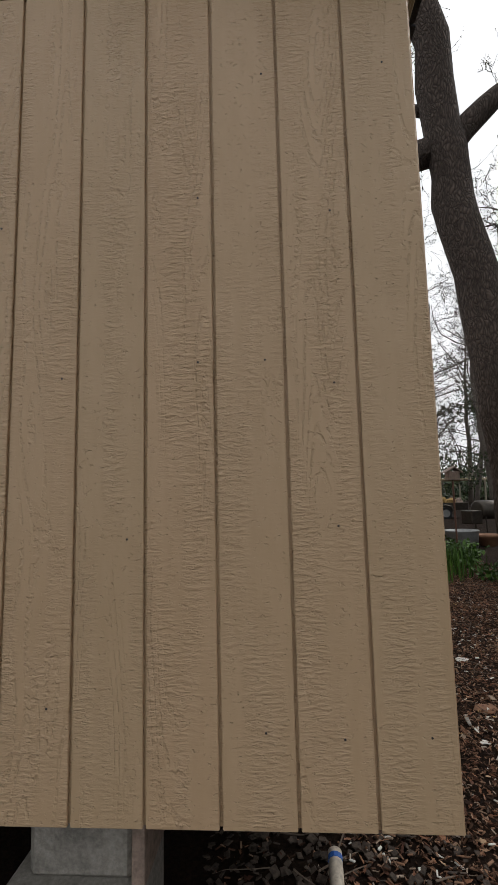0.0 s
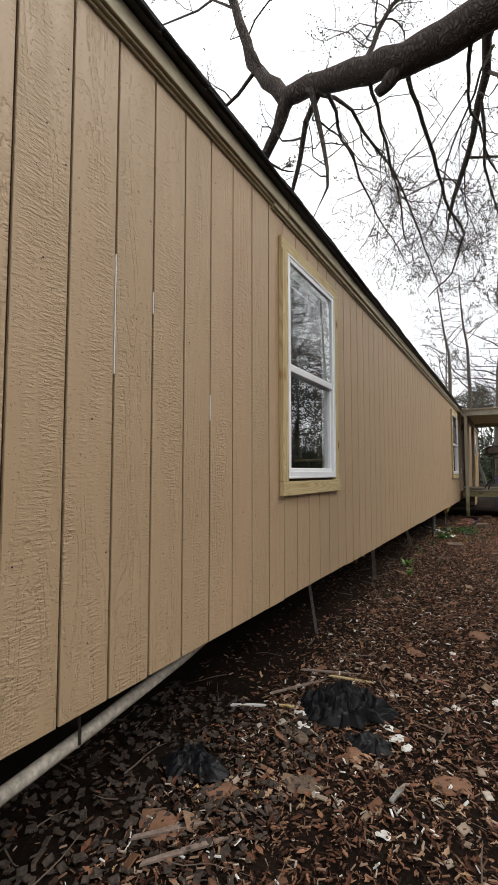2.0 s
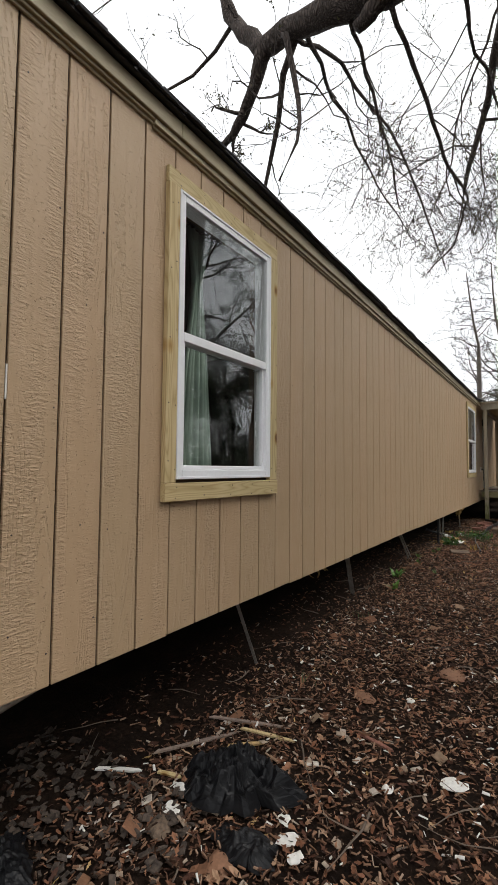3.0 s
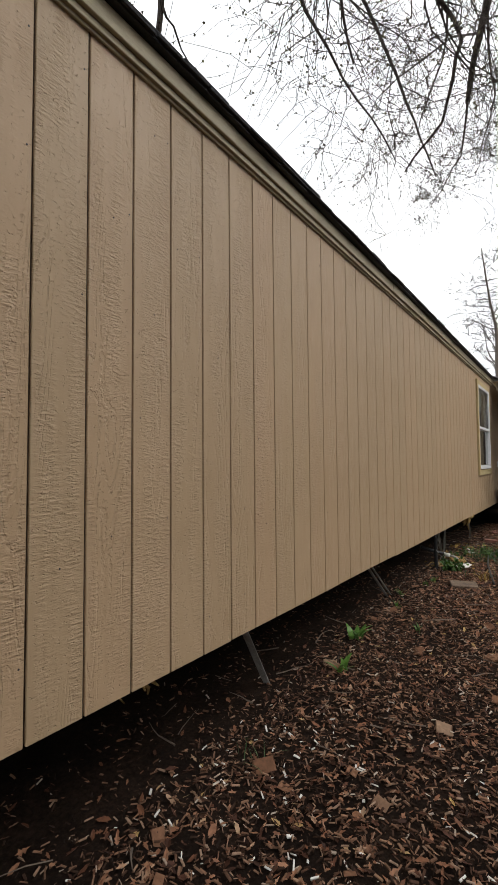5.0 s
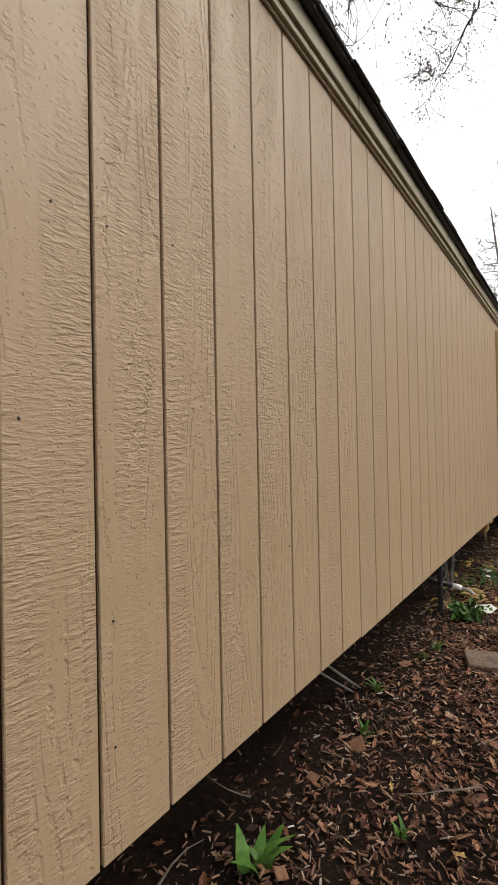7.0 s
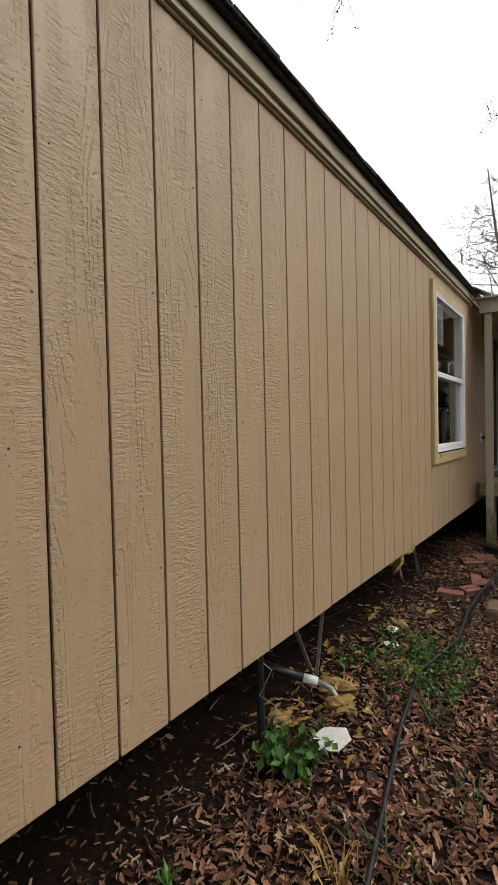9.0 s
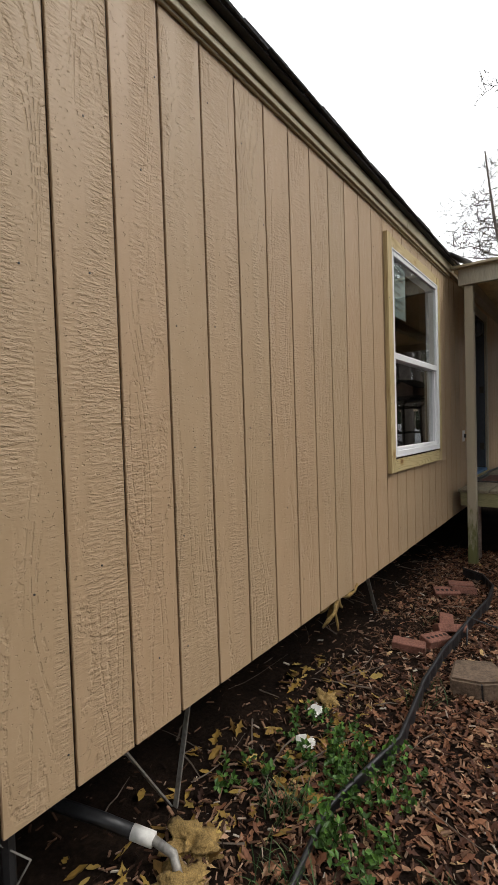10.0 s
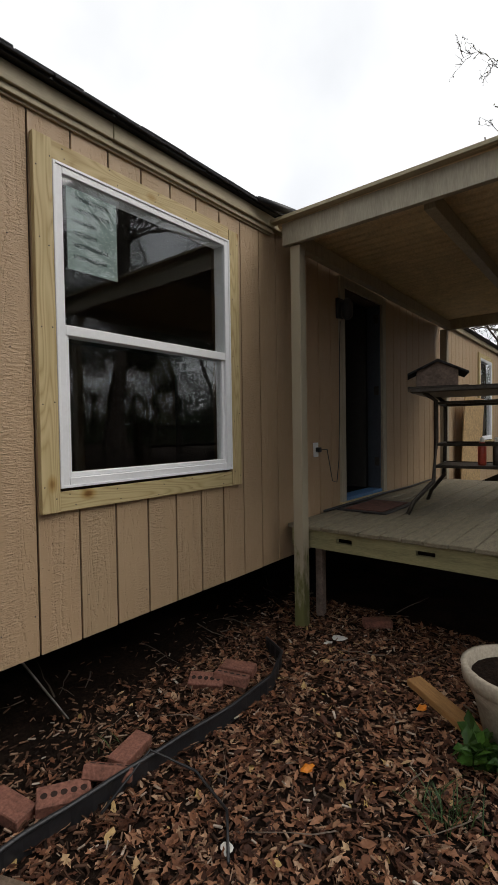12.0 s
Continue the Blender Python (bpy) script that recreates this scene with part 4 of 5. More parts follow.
# ---- litter on the ground ----
def litter(name, label, seed, count, area, size, mat, lobed, dens=None, aspect=(0.12, 0.4)):
    r = random.Random(seed)
    s = Soup()
    n = 0
    while n < count:
        x, y = r.uniform(area[0], area[1]), area[2] + (area[3] - area[2]) * r.random()
        if dens and r.random() > dens(x, y):
            continue
        n += 1
        ln = r.uniform(*size)
        a = r.uniform(0, 2 * math.pi)
        tilt = Vector((r.gauss(0, 0.35), r.gauss(0, 0.35), 1)).normalized()
        d = Vector((math.cos(a), math.sin(a), 0))
        d = (d - tilt * d.dot(tilt)).normalized()
        w = tilt.cross(d)
        p = Vector((x, y, gz(x, y) + r.uniform(0.004, 0.022)))
        b = len(s.v)
        if lobed:
            cup = r.uniform(-0.1, 0.35) * ln
            out = [(-0.5, 0), (-0.28, 0.10), (-0.12, 0.26), (-0.02, 0.11), (0.15, 0.30), (0.24, 0.10), (0.5, 0.0),
                   (0.24, -0.10), (0.15, -0.30), (-0.02, -0.11), (-0.12, -0.26), (-0.28, -0.10)]
            s.v.append(tuple(p))
            whole = r.random() < 0.45
            slim = r.uniform(0.6, 1.0)
            for u, v in out:
                if whole:
                    v = math.copysign(0.5 * math.sqrt(max(0, 0.25 - u * u)), v) if v else 0
                v *= slim * r.uniform(0.65, 1.25)
                u *= r.uniform(0.8, 1.1)
                s.v.append(tuple(p + d * u * ln + w * v * ln * 0.85 + tilt * cup * (abs(v) * 2 + u * u) * 0.6 + tilt * r.uniform(-0.03, 0.03) * ln))
            for k in range(12):
                s.f.append((b, b + 1 + k, b + 1 + (k + 1) % 12))
        else:
            wd = ln * r.uniform(*aspect)
            h = min(ln * 0.15, 0.005)
            for u, v, z in ((-.5, -.5, 0), (.5, -.4, 0), (.5, .5, 0), (-.45, .5, 0), (-.45, -.4, 1), (.4, -.4, 1), (.45, .4, 1), (-.4, .45, 1)):
                s.v.append(tuple(p + d * u * ln + w * v * wd + tilt * z * h))
            s.f += [tuple(b + i for i in q) for q in ((4, 5, 6, 7), (0, 1, 5, 4), (1, 2, 6, 5), (2, 3, 7, 6), (3, 0, 4, 7))]
    return tagged(new(name, s.mesh(name, mat)), label, "ground litter", kind="stuff")


def open_ground(x, y):
    """Litter thins under the house; bare dark soil stands in for the shade there."""
    return 1.0 if y < 0 else 0.12 + 0.88 * sstep((x + 0.35) / 0.4)


litter("mulch", "dark shredded bark mulch and chips", 1, 85000, (-0.8, 3.2, -1.5, 9.0), (0.006, 0.038), M_MULCH, False, open_ground, (0.07, 0.3))
# Ends at y 14.2, so bare dark soil stands for the under-deck shade.
litter("mulch", "dark shredded bark mulch and chips", 2, 26000, (-0.6, 3.0, 9.0, 14.2), (0.008, 0.045), M_MULCH, False, open_ground, (0.07, 0.3))
litter("dead_leaves", "brown curled oak leaves lying thick", 3, 34000, (-0.3, 3.0, 7.0, 14.2), (0.025, 0.075), M_LEAF, True, lambda x, y: sstep((y - 6.5) / 3) * max(sstep((x + 0.2) / 0.9), 0.9 * sstep((y - 11.6) / 1.2) * sstep((x + 0.3) / 0.35)))
litter("dead_leaves", "small broken brown leaves in the mulch", 4, 26000, (-0.7, 3.4, -1.5, 9.0), (0.02, 0.065), M_LEAF, True, open_ground)
litter("yellow_leaves", "yellowed curled leaves against the wall foot", 5, 190, (-0.3, 0.35, 9.2, 11.2), (0.05, 0.11), M_YLEAF, True)
litter("paint_chips", "scattered white paint flakes and plaster bits", 6, 700, (-0.2, 2.2, 0.2, 5.5), (0.012, 0.04), M_WHITE, False)
litter("pale_scraps", "pale bark and plaster scraps round the plastic bag", 16, 130, (-0.05, 1.1, 1.7, 3.3), (0.015, 0.06), M_PALE, False, None, (0.3, 0.9))
litter("clay_shards", "flat orange clay shards in the mulch", 7, 75, (-0.1, 1.6, 1.0, 8.5), (0.04, 0.11), M_CLAY, False, None, (0.5, 0.9))
litter("gravel", "dark gravel beside the wall foot", 8, 1500, (-0.8, 0.35, 0.2, 2.4), (0.015, 0.045), M_STONE, False, None, (0.5, 0.95))


def twigs_on_ground():
    r = random.Random(15)
    s = Soup()
    for i in range(520):
        x, y = r.uniform(-0.6, 3.2), r.uniform(-1, 14.5)
        a = r.uniform(0, 6.28)
        p = Vector((x, y, gz(x, y) + 0.02))
        pts, rr = wander(r, p, Vector((math.cos(a), math.sin(a), 0.0)), r.uniform(0.08, 0.4), r.uniform(0.002, 0.006), 4, 0.12)
        s.tube(pts, rr, 4)
    tagged(new("fallen_twigs", s.mesh("fallen_twigs", simple("fallen_twig", (0.16, 0.12, 0.09), 0.9))), "thin grey fallen twigs", "twigs", kind="stuff")


twigs_on_ground()


# ---- plants ----
def blades(name, label, at, count, length, width, spread, mat, lean=0.5, seed=0, category="grass tuft", base=0.05):
    r = random.Random(seed)
    s = Soup()
    for i in range(count):
        a = r.uniform(0, 6.283)
        p = Vector((r.gauss(0, base), r.gauss(0, base), -0.01))
        out = Vector((math.cos(a), math.sin(a), 0)) * r.uniform(0.1, lean)
        ln = length * r.uniform(0.6, 1.1)
        side = Vector((-math.sin(a), math.cos(a), 0)) * width * r.uniform(0.7, 1.2)
        b = len(s.v)
        N = 4
        for k in range(N + 1):
            t = k / N
            c = p + Vector((0, 0, ln * (t - 0.35 * t * t * lean))) + out * ln * t * t * spread
            wd = side * (1 - t ** 2 * 0.95) * (0.6 + t * 0.8 if t < 0.5 else 1)
            s.v += [tuple(c - wd), tuple(c + wd)]
        for k in range(N):
            s.f.append((b + 2 * k, b + 2 * k + 1, b + 2 * k + 3, b + 2 * k + 2))
    ob = new(name, s.mesh(name, mat))
    ob.matrix_basis = pose(at[0], at[1], gz(*at))
    return tagged(ob, label, category, kind="stuff")


def weed(label, at, count, height, radius, leaf, seed, mat=None):
    r = random.Random(seed)
    root = thing("weed", label, "weed", (at[0], at[1], gz(*at)))
    st, lv = Soup(), Soup()
    for i in range(count):
        a = r.uniform(0, 6.283)
        rr = radius * math.sqrt(r.random())
        p = Vector((math.cos(a) * rr * 0.6, math.sin(a) * rr * 0.6, -0.01))
        q, w = wander(r, p, Vector((math.cos(a) * 0.5, math.sin(a) * 0.5, 1)), height * r.uniform(0.5, 1.0), 0.003, 4, 0.15)
        st.tube(q, w, 3)
        for k in range(1, 5):
            for _ in range(3):
                d = (rvec(r) + Vector((0, 0, 0.3))).normalized()
                lv.leaf(q[k], d, (rvec(r) * 0.3 + Vector((0, 0, 1))).normalized(), leaf * r.uniform(0.6, 1.2), leaf * 0.3)
    ob = tagged(new("stem_cluster", st.mesh("stem_cluster", M_GRASS)), kind="stuff")
    ob.parent = root
    ob = tagged(new("foliage", lv.mesh("foliage", mat or M_GREEN)), kind="stuff")
    ob.parent = root
    return root


for i, (x, y) in enumerate(((-0.05, 6.55), (0.07, 5.95))):
    blades("bulb_plant", "broad-leaved green bulb shoots in the leaf litter", (x, y), 8, 0.15, 0.026, 1.1, M_GREEN, 0.9, 30 + i, "plant", 0.02)
for i, (x, y) in enumerate(((-0.02, 7.37), (-0.1, 7.76), (0.0, 8.3), (0.3, 6.9), (0.05, 8.45))):
    blades("seedling", "small bright green seedling by the wall", (x, y), 8, 0.11, 0.012, 0.9, M_GREEN, 0.9, 40 + i, "plant", 0.012)
weed("bushy green weed with lobed leaves", (0.12, 9.12), 16, 0.17, 0.11, 0.06, 1)
for i, (x, y, n, h, rad) in enumerate(((0.42, 10.35, 40, 0.2, 0.28), (0.5, 10.05, 26, 0.18, 0.22), (0.12, 10.5, 22, 0.12, 0.25), (0.25, 10.25, 22, 0.14, 0.22), (-0.02, 10.1, 10, 0.12, 0.15))):
    weed("low mat of bright green weeds", (x, y), n, h * 0.85, rad, 0.03, 10 + i)
for i, (x, y, n) in enumerate(((0.22, 10.05, 60), (0.84, 10.0, 45), (0.55, 9.75, 40), (0.42, 11.0, 26), (1.5, 12.55, 70), (0.75, 9.3, 26), (0.6, 8.9, 20), (0.35, 9.8, 40), (1.2, 9.4, 20))):
    blades("grass_tuft", "dark green tuft of thin grass", (x, y), n, 0.16, 0.0028, 1.1, M_GRASS, 0.9, 60 + i)
blades("yellow_grass_tuft", "pale yellowed grass tuft", (0.5, 8.75), 26, 0.2, 0.004, 1.0, M_YLEAF, 0.9, 81)
for i, (x, y) in enumerate(((1.95, 6.5), (2.2, 6.9), (2.1, 6.2), (2.5, 6.6), (1.9, 7.3), (2.4, 7.4))):
    blades("iris_clump", "tall upright clump of green iris leaves", (x, y), 55, 0.62, 0.011, 0.35, M_GREEN, 0.5, 90 + i, "plant", 0.11)
for i, (x, y) in enumerate(((2.3, 7.9), (2.9, 7.6), (2.0, 8.5), (3.1, 8.4), (2.6, 9.2), (2.9, 6.2), (2.2, 10.3), (2.9, 10.8))):
    weed("leafy green garden plant in the flower bed", (x, y), 34, 0.42, 0.35, 0.10, 110 + i)
weed("green weed against the planter", (1.55, 12.95), 12, 0.14, 0.1, 0.09, 140)
for i, (x, y) in enumerate(((0.2, 12.0), (0.3, 8.9), (0.15, 3.6), (0.1, 5.0))):
    blades("grass_tuft", "sparse dark grass by the wall foot", (x, y), 9, 0.12, 0.0028, 1.0, M_GRASS, 0.9, 150 + i)


# ---- loose things along the wall ----
def prism(pts, z0, z1):
    bm = bmesh.new()
    a = [bm.verts.new((x, y, z0)) for x, y in pts]
    b = [bm.verts.new((x, y, z1)) for x, y in pts]
    n = len(pts)
    bm.faces.new(a[::-1])
    bm.faces.new(b)
    for i in range(n):
        bm.faces.new((a[i], a[(i + 1) % n], b[(i + 1) % n], b[i]))
    return bm


def brick_mesh():
    """A solid clay brick; dark discs laid on its bed paint the holes' shade."""
    bm = bmesh.new()
    L, W, H = 0.2, 0.092, 0.057
    box(bm, -L / 2, -W / 2, 0, L / 2, W / 2, H - 0.004, bevel=0.004)
    return bm


# Near-black discs painted in for the shade inside brick holes.
M_HOLE_SHADE = simple("brick_hole_shade", (0.03, 0.015, 0.01), 0.95, bmp=0)
brick_me = mesh_of("brick", brick_mesh(), M_BRICK)
hole_me = mesh_of("core_hole", lathe(bmesh.new(), [(0.013, 0.0), (0.013, 0.0012)], 10, (0, 0, 0.0525)), M_HOLE_SHADE)


def loose_brick(x, y, dz, rx, ry, rz, holes=True, label="cored red clay brick lying in the leaves"):
    b = thing("loose_brick", label, "brick", group="loose bricks")
    b.matrix_basis = pose(x, y, gz(x, y) + dz, rx, ry, rz)
    new("body", brick_me).parent = b
    if holes:
        for i in range(5):
            h = new("core_hole", hole_me)
            h.parent = b
            h.matrix_basis = pose(-0.072 + 0.036 * i, 0.0, 0)
    return b


loose_brick(0.32, 11.70, 0.012, 12, 4, 62)
loose_brick(0.38, 11.86, 0.03, -30, 6, 40)
loose_brick(0.31, 12.02, 0.008, 5, 0, 105, False)
loose_brick(0.16, 12.66, 0.012, 20, 0, 30)
loose_brick(0.27, 12.74, 0.02, -14, 5, 25)
loose_brick(0.23, 12.86, 0.012, 6, 0, 20, False)
loose_brick(0.2, 11.55, 0.005, 3, 3, 12, False, "broken red brick half sunk in soil")
loose_brick(0.62, 13.95, 0.01, 0, 0, 40, False, "red brick under the deck")
block = thing("retaining_block", "tan split-face retaining-wall block on the ground", "concrete block")
block.matrix_basis = pose(0.64, 11.33, gz(0.64, 11.33) - 0.01, 2, -3, 20)
bb = prism([(-0.15, -0.1), (0.0, -0.135), (0.15, -0.1), (0.1, 0.1), (-0.1, 0.1)], 0, 0.12)
bmesh.ops.bevel(bb, geom=bb.edges[:], offset=0.012, segments=2, affect="EDGES")
part("body", bb, M_CONC, block)
part("joint", boxes((-0.004, -0.136, 0.01, 0.004, -0.125, 0.11)), M_BLACK, block)
single("flat_paver", boxes((-0.13, -0.1, 0.0, 0.13, 0.1, 0.05), bevel=0.006), M_CONC, "flat brown paver on the mulch", "paver").matrix_basis = pose(0.36, 8.42, gz(0.36, 8.42) - 0.005, 3, 0, 18)
slab = prism([(-0.24, -0.1), (-0.1, -0.19), (0.08, -0.15), (0.23, -0.17), (0.25, 0.04), (0.12, 0.17), (-0.06, 0.13), (-0.2, 0.15)], -0.04, 0.014)
bmesh.ops.bevel(slab, geom=slab.edges[:], offset=0.012, segments=2, affect="EDGES")
single("buried_slab", slab, simple("buried_slab_stone", (0.10, 0.066, 0.047), 0.95, var=0.5, scale=5, bmp=0.6), "muddy stepping slab half buried in leaves", "slab").matrix_basis = pose(1.08, 11.0, gz(1.08, 11.0), 0, 0, 25)

# black lawn edging with a rounded top bead
edge = thing("lawn_edging", "wavy black plastic lawn edging along the bed", "edging")
ep = [Vector((x, y, 0)) for x, y in ((0.62, 8.6), (0.5, 9.2), (0.42, 9.6), (0.36, 10.1), (0.46, 10.6), (0.42, 11.1), (0.42, 11.5), (0.46, 12.0), (0.5, 12.5), (0.48, 12.85), (0.36, 13.12), (0.18, 13.2))]
fine = []
for a, b in zip(ep, ep[1:]):
    fine += [a.lerp(b, k / 6) for k in range(6)]
fine.append(ep[-1])
hgt = lambda y: 0.02 + 0.055 * sstep((y - 9.4) / 1.6)
bm = bmesh.new()
ra = [bm.verts.new((p.x + 0.008 * (i % 2), p.y, gz(p.x, p.y) - 0.03)) for i, p in enumerate(fine)]
rc = [bm.verts.new((p.x + 0.008 * (i % 2), p.y, gz(p.x, p.y) + hgt(p.y))) for i, p in enumerate(fine)]
for i in range(len(fine) - 1):
    bm.faces.new((ra[i], ra[i + 1], rc[i + 1], rc[i]))
sk = part("skirt", bm, M_BLACK, edge)
sk.modifiers.new("thick", "SOLIDIFY").thickness = 0.004
part("bead", tube(bmesh.new(), [(p.x, p.y, gz(p.x, p.y) + hgt(p.y) + 0.008) for p in fine], [0.010] * len(fine), 7), M_BLACK, edge, smooth=True)
hose = [(0.5, 11.75), (0.45, 12.02), (0.62, 12.12), (0.85, 12.06), (1.0, 11.9)]
single("thin_hose", tube(bmesh.new(), [(x, y, gz(x, y) + (0.1 if i == 1 else 0.03)) for i, (x, y) in enumerate(hose)], [0.006] * 5, 5), M_BLACK, "thin black drip hose over the leaves", "hose", smooth=True)


def stake(x, y, z, x1, y1, w, label, mat):
    a, b = Vector((x, y, z)), Vector((x1, y1, gz(x1, y1) - 0.03))
    s = single("strap_stake", boxes((-w, -0.003, 0, w, 0.003, (b - a).length)), mat, label, "stake", "wall-foot stakes")
    s.matrix_basis = Matrix.Translation(a) @ (b - a).to_track_quat("Z", "Y").to_matrix().to_4x4()


TIE = "leaning metal tie-down strap under the wall"
stake(-0.17, 3.2, 0.5, -0.29, 3.71, 0.011, TIE, M_STRUT)
stake(-0.17, 5.13, 0.5, -0.27, 5.6, 0.022, "leaning grey wooden stake under the wall", M_STRUT)
stake(-0.17, 6.9, 0.5, -0.22, 7.74, 0.012, TIE, M_STRUT)
stake(-0.18, 7.0, 0.5, -0.2, 7.8, 0.007, TIE, M_STRUT)
stake(-0.15, 9.52, 0.5, -0.18, 9.86, 0.012, TIE, M_STRUT)
stake(-0.15, 9.97, 0.5, -0.155, 9.84, 0.011, TIE, M_STRUT)
stake(-0.17, 11.7, 0.5, -0.19, 12.02, 0.013, TIE, M_STRUT)

# drain pipe along the wall foot with its elbow
drain = thing("drain_pipe", "dusty white plastic drain pipe strapped under the wall", "pipe")
part("pipe_run", tube(bmesh.new(), [(-0.12, 0.55, 0.25), (-0.12, 1.05, 0.302), (-0.13, 1.6, 0.365), (-0.14, 2.0, 0.43)], [0.024] * 4, 12), M_PVC, drain, smooth=True)
part("elbow", tube(bmesh.new(), [(-0.12, 0.57, 0.252), (-0.122, 0.52, 0.248), (-0.15, 0.47, 0.245), (-0.24, 0.45, 0.245)], [0.031, 0.033, 0.033, 0.031], 12), M_PVC, drain, smooth=True)
part("strap", tube(bmesh.new(), [(-0.094, 0.98, 0.29), (-0.1, 0.985, 0.33), (-0.12, 0.99, 0.46)], [0.006] * 3, 5), M_METAL, drain)
stub = thing("pipe_stub", "white pipe stub with a blue printed band", "pipe")
part("stub", tube(bmesh.new(), [(-0.29, 0.35, -0.20), (-0.27, 0.6, -0.17), (-0.26, 0.77, -0.13)], [0.028] * 3, 12), M_PVC, stub, smooth=True)
part("band", tube(bmesh.new(), [(-0.2625, 0.73, -0.1394), (-0.2613, 0.75, -0.1347)], [0.0292] * 2, 12), M_BLUE, stub)
pipe2 = thing("outlet_pipe", "black rubber-sleeved pipe with a white clamp", "pipe")
part("sleeve", tube(bmesh.new(), [(-0.35, 9.45, 0.18), (-0.2, 9.55, 0.12), (-0.1, 9.6, 0.09)], [0.022] * 3, 10), M_BLACK, pipe2, smooth=True)
part("clamp", tube(bmesh.new(), [(-0.1, 9.6, 0.09), (-0.03, 9.63, 0.075)], [0.024] * 2, 10), M_WHITE, pipe2, smooth=True)
part("tail", tube(bmesh.new(), [(-0.03, 9.63, 0.075), (0.04, 9.65, 0.05), (0.1, 9.62, 0.01)], [0.015] * 3, 10), M_STRUT, pipe2, smooth=True)
standp = thing("stand_pipe", "dark upright pipe wrapped with wire under the wall", "pipe")
part("upright", tube(bmesh.new(), [(-0.1, 9.2, -0.08), (-0.1, 9.2, 0.5)], [0.02] * 2, 8), M_BLACK, standp)
part("wire", tube(bmesh.new(), [(-0.08, 9.18, 0.02), (-0.05, 9.26, 0.12), (-0.09, 9.18, 0.2), (-0.06, 9.24, 0.3), (-0.1, 9.17, 0.38)], [0.003] * 5, 4), M_STRUT, standp)


def tuft(x, y, z, seed, s, label="ragged tuft of yellow insulation hanging below the wall"):
    r = random.Random(seed)
    bm = bmesh.new()
    for i in range(9):
        q, w = wander(r, Vector((r.gauss(0, 0.03), r.gauss(0, 0.04), 0)) * s, Vector((r.gauss(0, .2), r.gauss(0, .2), -1)), 0.3 * s * r.uniform(0.4, 1), 0.022 * s, 5, 0.3, taper=0.3)
        tube(bm, q, [a * r.uniform(0.6, 1.4) for a in w], 6)
    single("insulation_tuft", bm, M_INSUL, label, "insulation", "insulation scraps", smooth=True).matrix_basis = pose(x, y, z)


tuft(-0.07, 11.03, 0.47, 4, 1.0)
tuft(-0.2, 4.42, 0.47, 5, 0.7)


def lump(name, label, category, x, y, sx, sy, sz, seed, mat, dz=0.0, sub=3, rough=0.4, crumple=0.0):
    bm = bmesh.new()
    bmesh.ops.create_icosphere(bm, subdivisions=sub, radius=1)
    for v in bm.verts:
        n = v.co.normalized()
        k = 1 + rough * noise.noise(n * 1.7 + Vector((seed, 0, 0))) + rough * 0.6 * noise.noise(n * 5 + Vector((0, seed, 0)))
        if crumple:
            k += crumple * (0.25 - abs(noise.noise(n * 4.2 + Vector((seed, 3, 0)))) - 0.6 * abs(noise.noise(n * 10 + Vector((3, seed, 0)))))
        v.co = Vector((n.x * sx * k, n.y * sy * k, max(n.z, -0.3) * sz * k))
    single(name, bm, mat, label, category, smooth=sub > 2).matrix_basis = pose(x, y, gz(x, y) + dz, 0, 0, seed * 37 % 360)


for i, (x, y, s) in enumerate(((0.03, 9.75, 0.07), (0.1, 9.62, 0.06), (-0.1, 9.35, 0.06), (0.03, 10.75, 0.055))):
    lump("insulation_clump", "clump of yellow fibreglass insulation on the ground", "insulation", x, y, s, s * 1.2, s * 0.5, 3 + i, M_INSUL, 0.015, 4, 0.9)
def crumpled_bag(label, x, y, rx, ry, h, seed):
    """A flung-down plastic sheet: sharp folds over an uneven outline."""
    bm = bmesh.new()
    NR, NA = 26, 72
    o = Vector((seed * 3.1, seed * 1.7, 0))
    rows = []
    for i in range(1, NR + 1):
        row = []
        for k in range(NA):
            a, t = 2 * math.pi * k / NA, i / NR
            edge_r = 1 + 0.45 * noise.noise(Vector((math.cos(a) * 1.3, math.sin(a) * 1.3, seed))) + 0.2 * noise.noise(Vector((math.cos(a) * 5, math.sin(a) * 5, seed)))
            p = Vector((math.cos(a) * rx, math.sin(a) * ry, 0)) * t * edge_r
            q = p + 0.05 * Vector((noise.noise(p * 9 + o), noise.noise(p * 9 - o), 0))
            fold = (1 - 2.2 * abs(noise.noise(q * 7 + o))) + 0.55 * (1 - 2.2 * abs(noise.noise(q * 17 - o))) + 0.25 * (1 - 2 * abs(noise.noise(q * 40 + o)))
            row.append(bm.verts.new((q.x, q.y, 0.008 + max(0.0, h * (1 - t ** 2.5) * (0.25 + 0.6 * fold)))))
        rows.append(row)
    c = bm.verts.new((0, 0, h * 0.5))
    for k in range(NA):
        bm.faces.new((c, rows[0][k], rows[0][(k + 1) % NA]))
    for a_, b_ in zip(rows, rows[1:]):
        for k in range(NA):
            bm.faces.new((a_[k], b_[k], b_[(k + 1) % NA], a_[(k + 1) % NA]))
    ob = single("trash_bag", bm, M_BAG, label, "bag")
    ob.matrix_basis = pose(x, y, gz(x, y) + 0.006)
    ob.modifiers.new("thick", "SOLIDIFY").thickness = 0.002


crumpled_bag("crumpled glossy black plastic bag on the mulch", 0.32, 2.55, 0.26, 0.2, 0.13, 2)
crumpled_bag("flattened scrap of black plastic bag", 0.55, 2.3, 0.15, 0.08, 0.05, 6)
crumpled_bag("black plastic scrap near the wall foot", -0.18, 1.75, 0.16, 0.12, 0.06, 9)
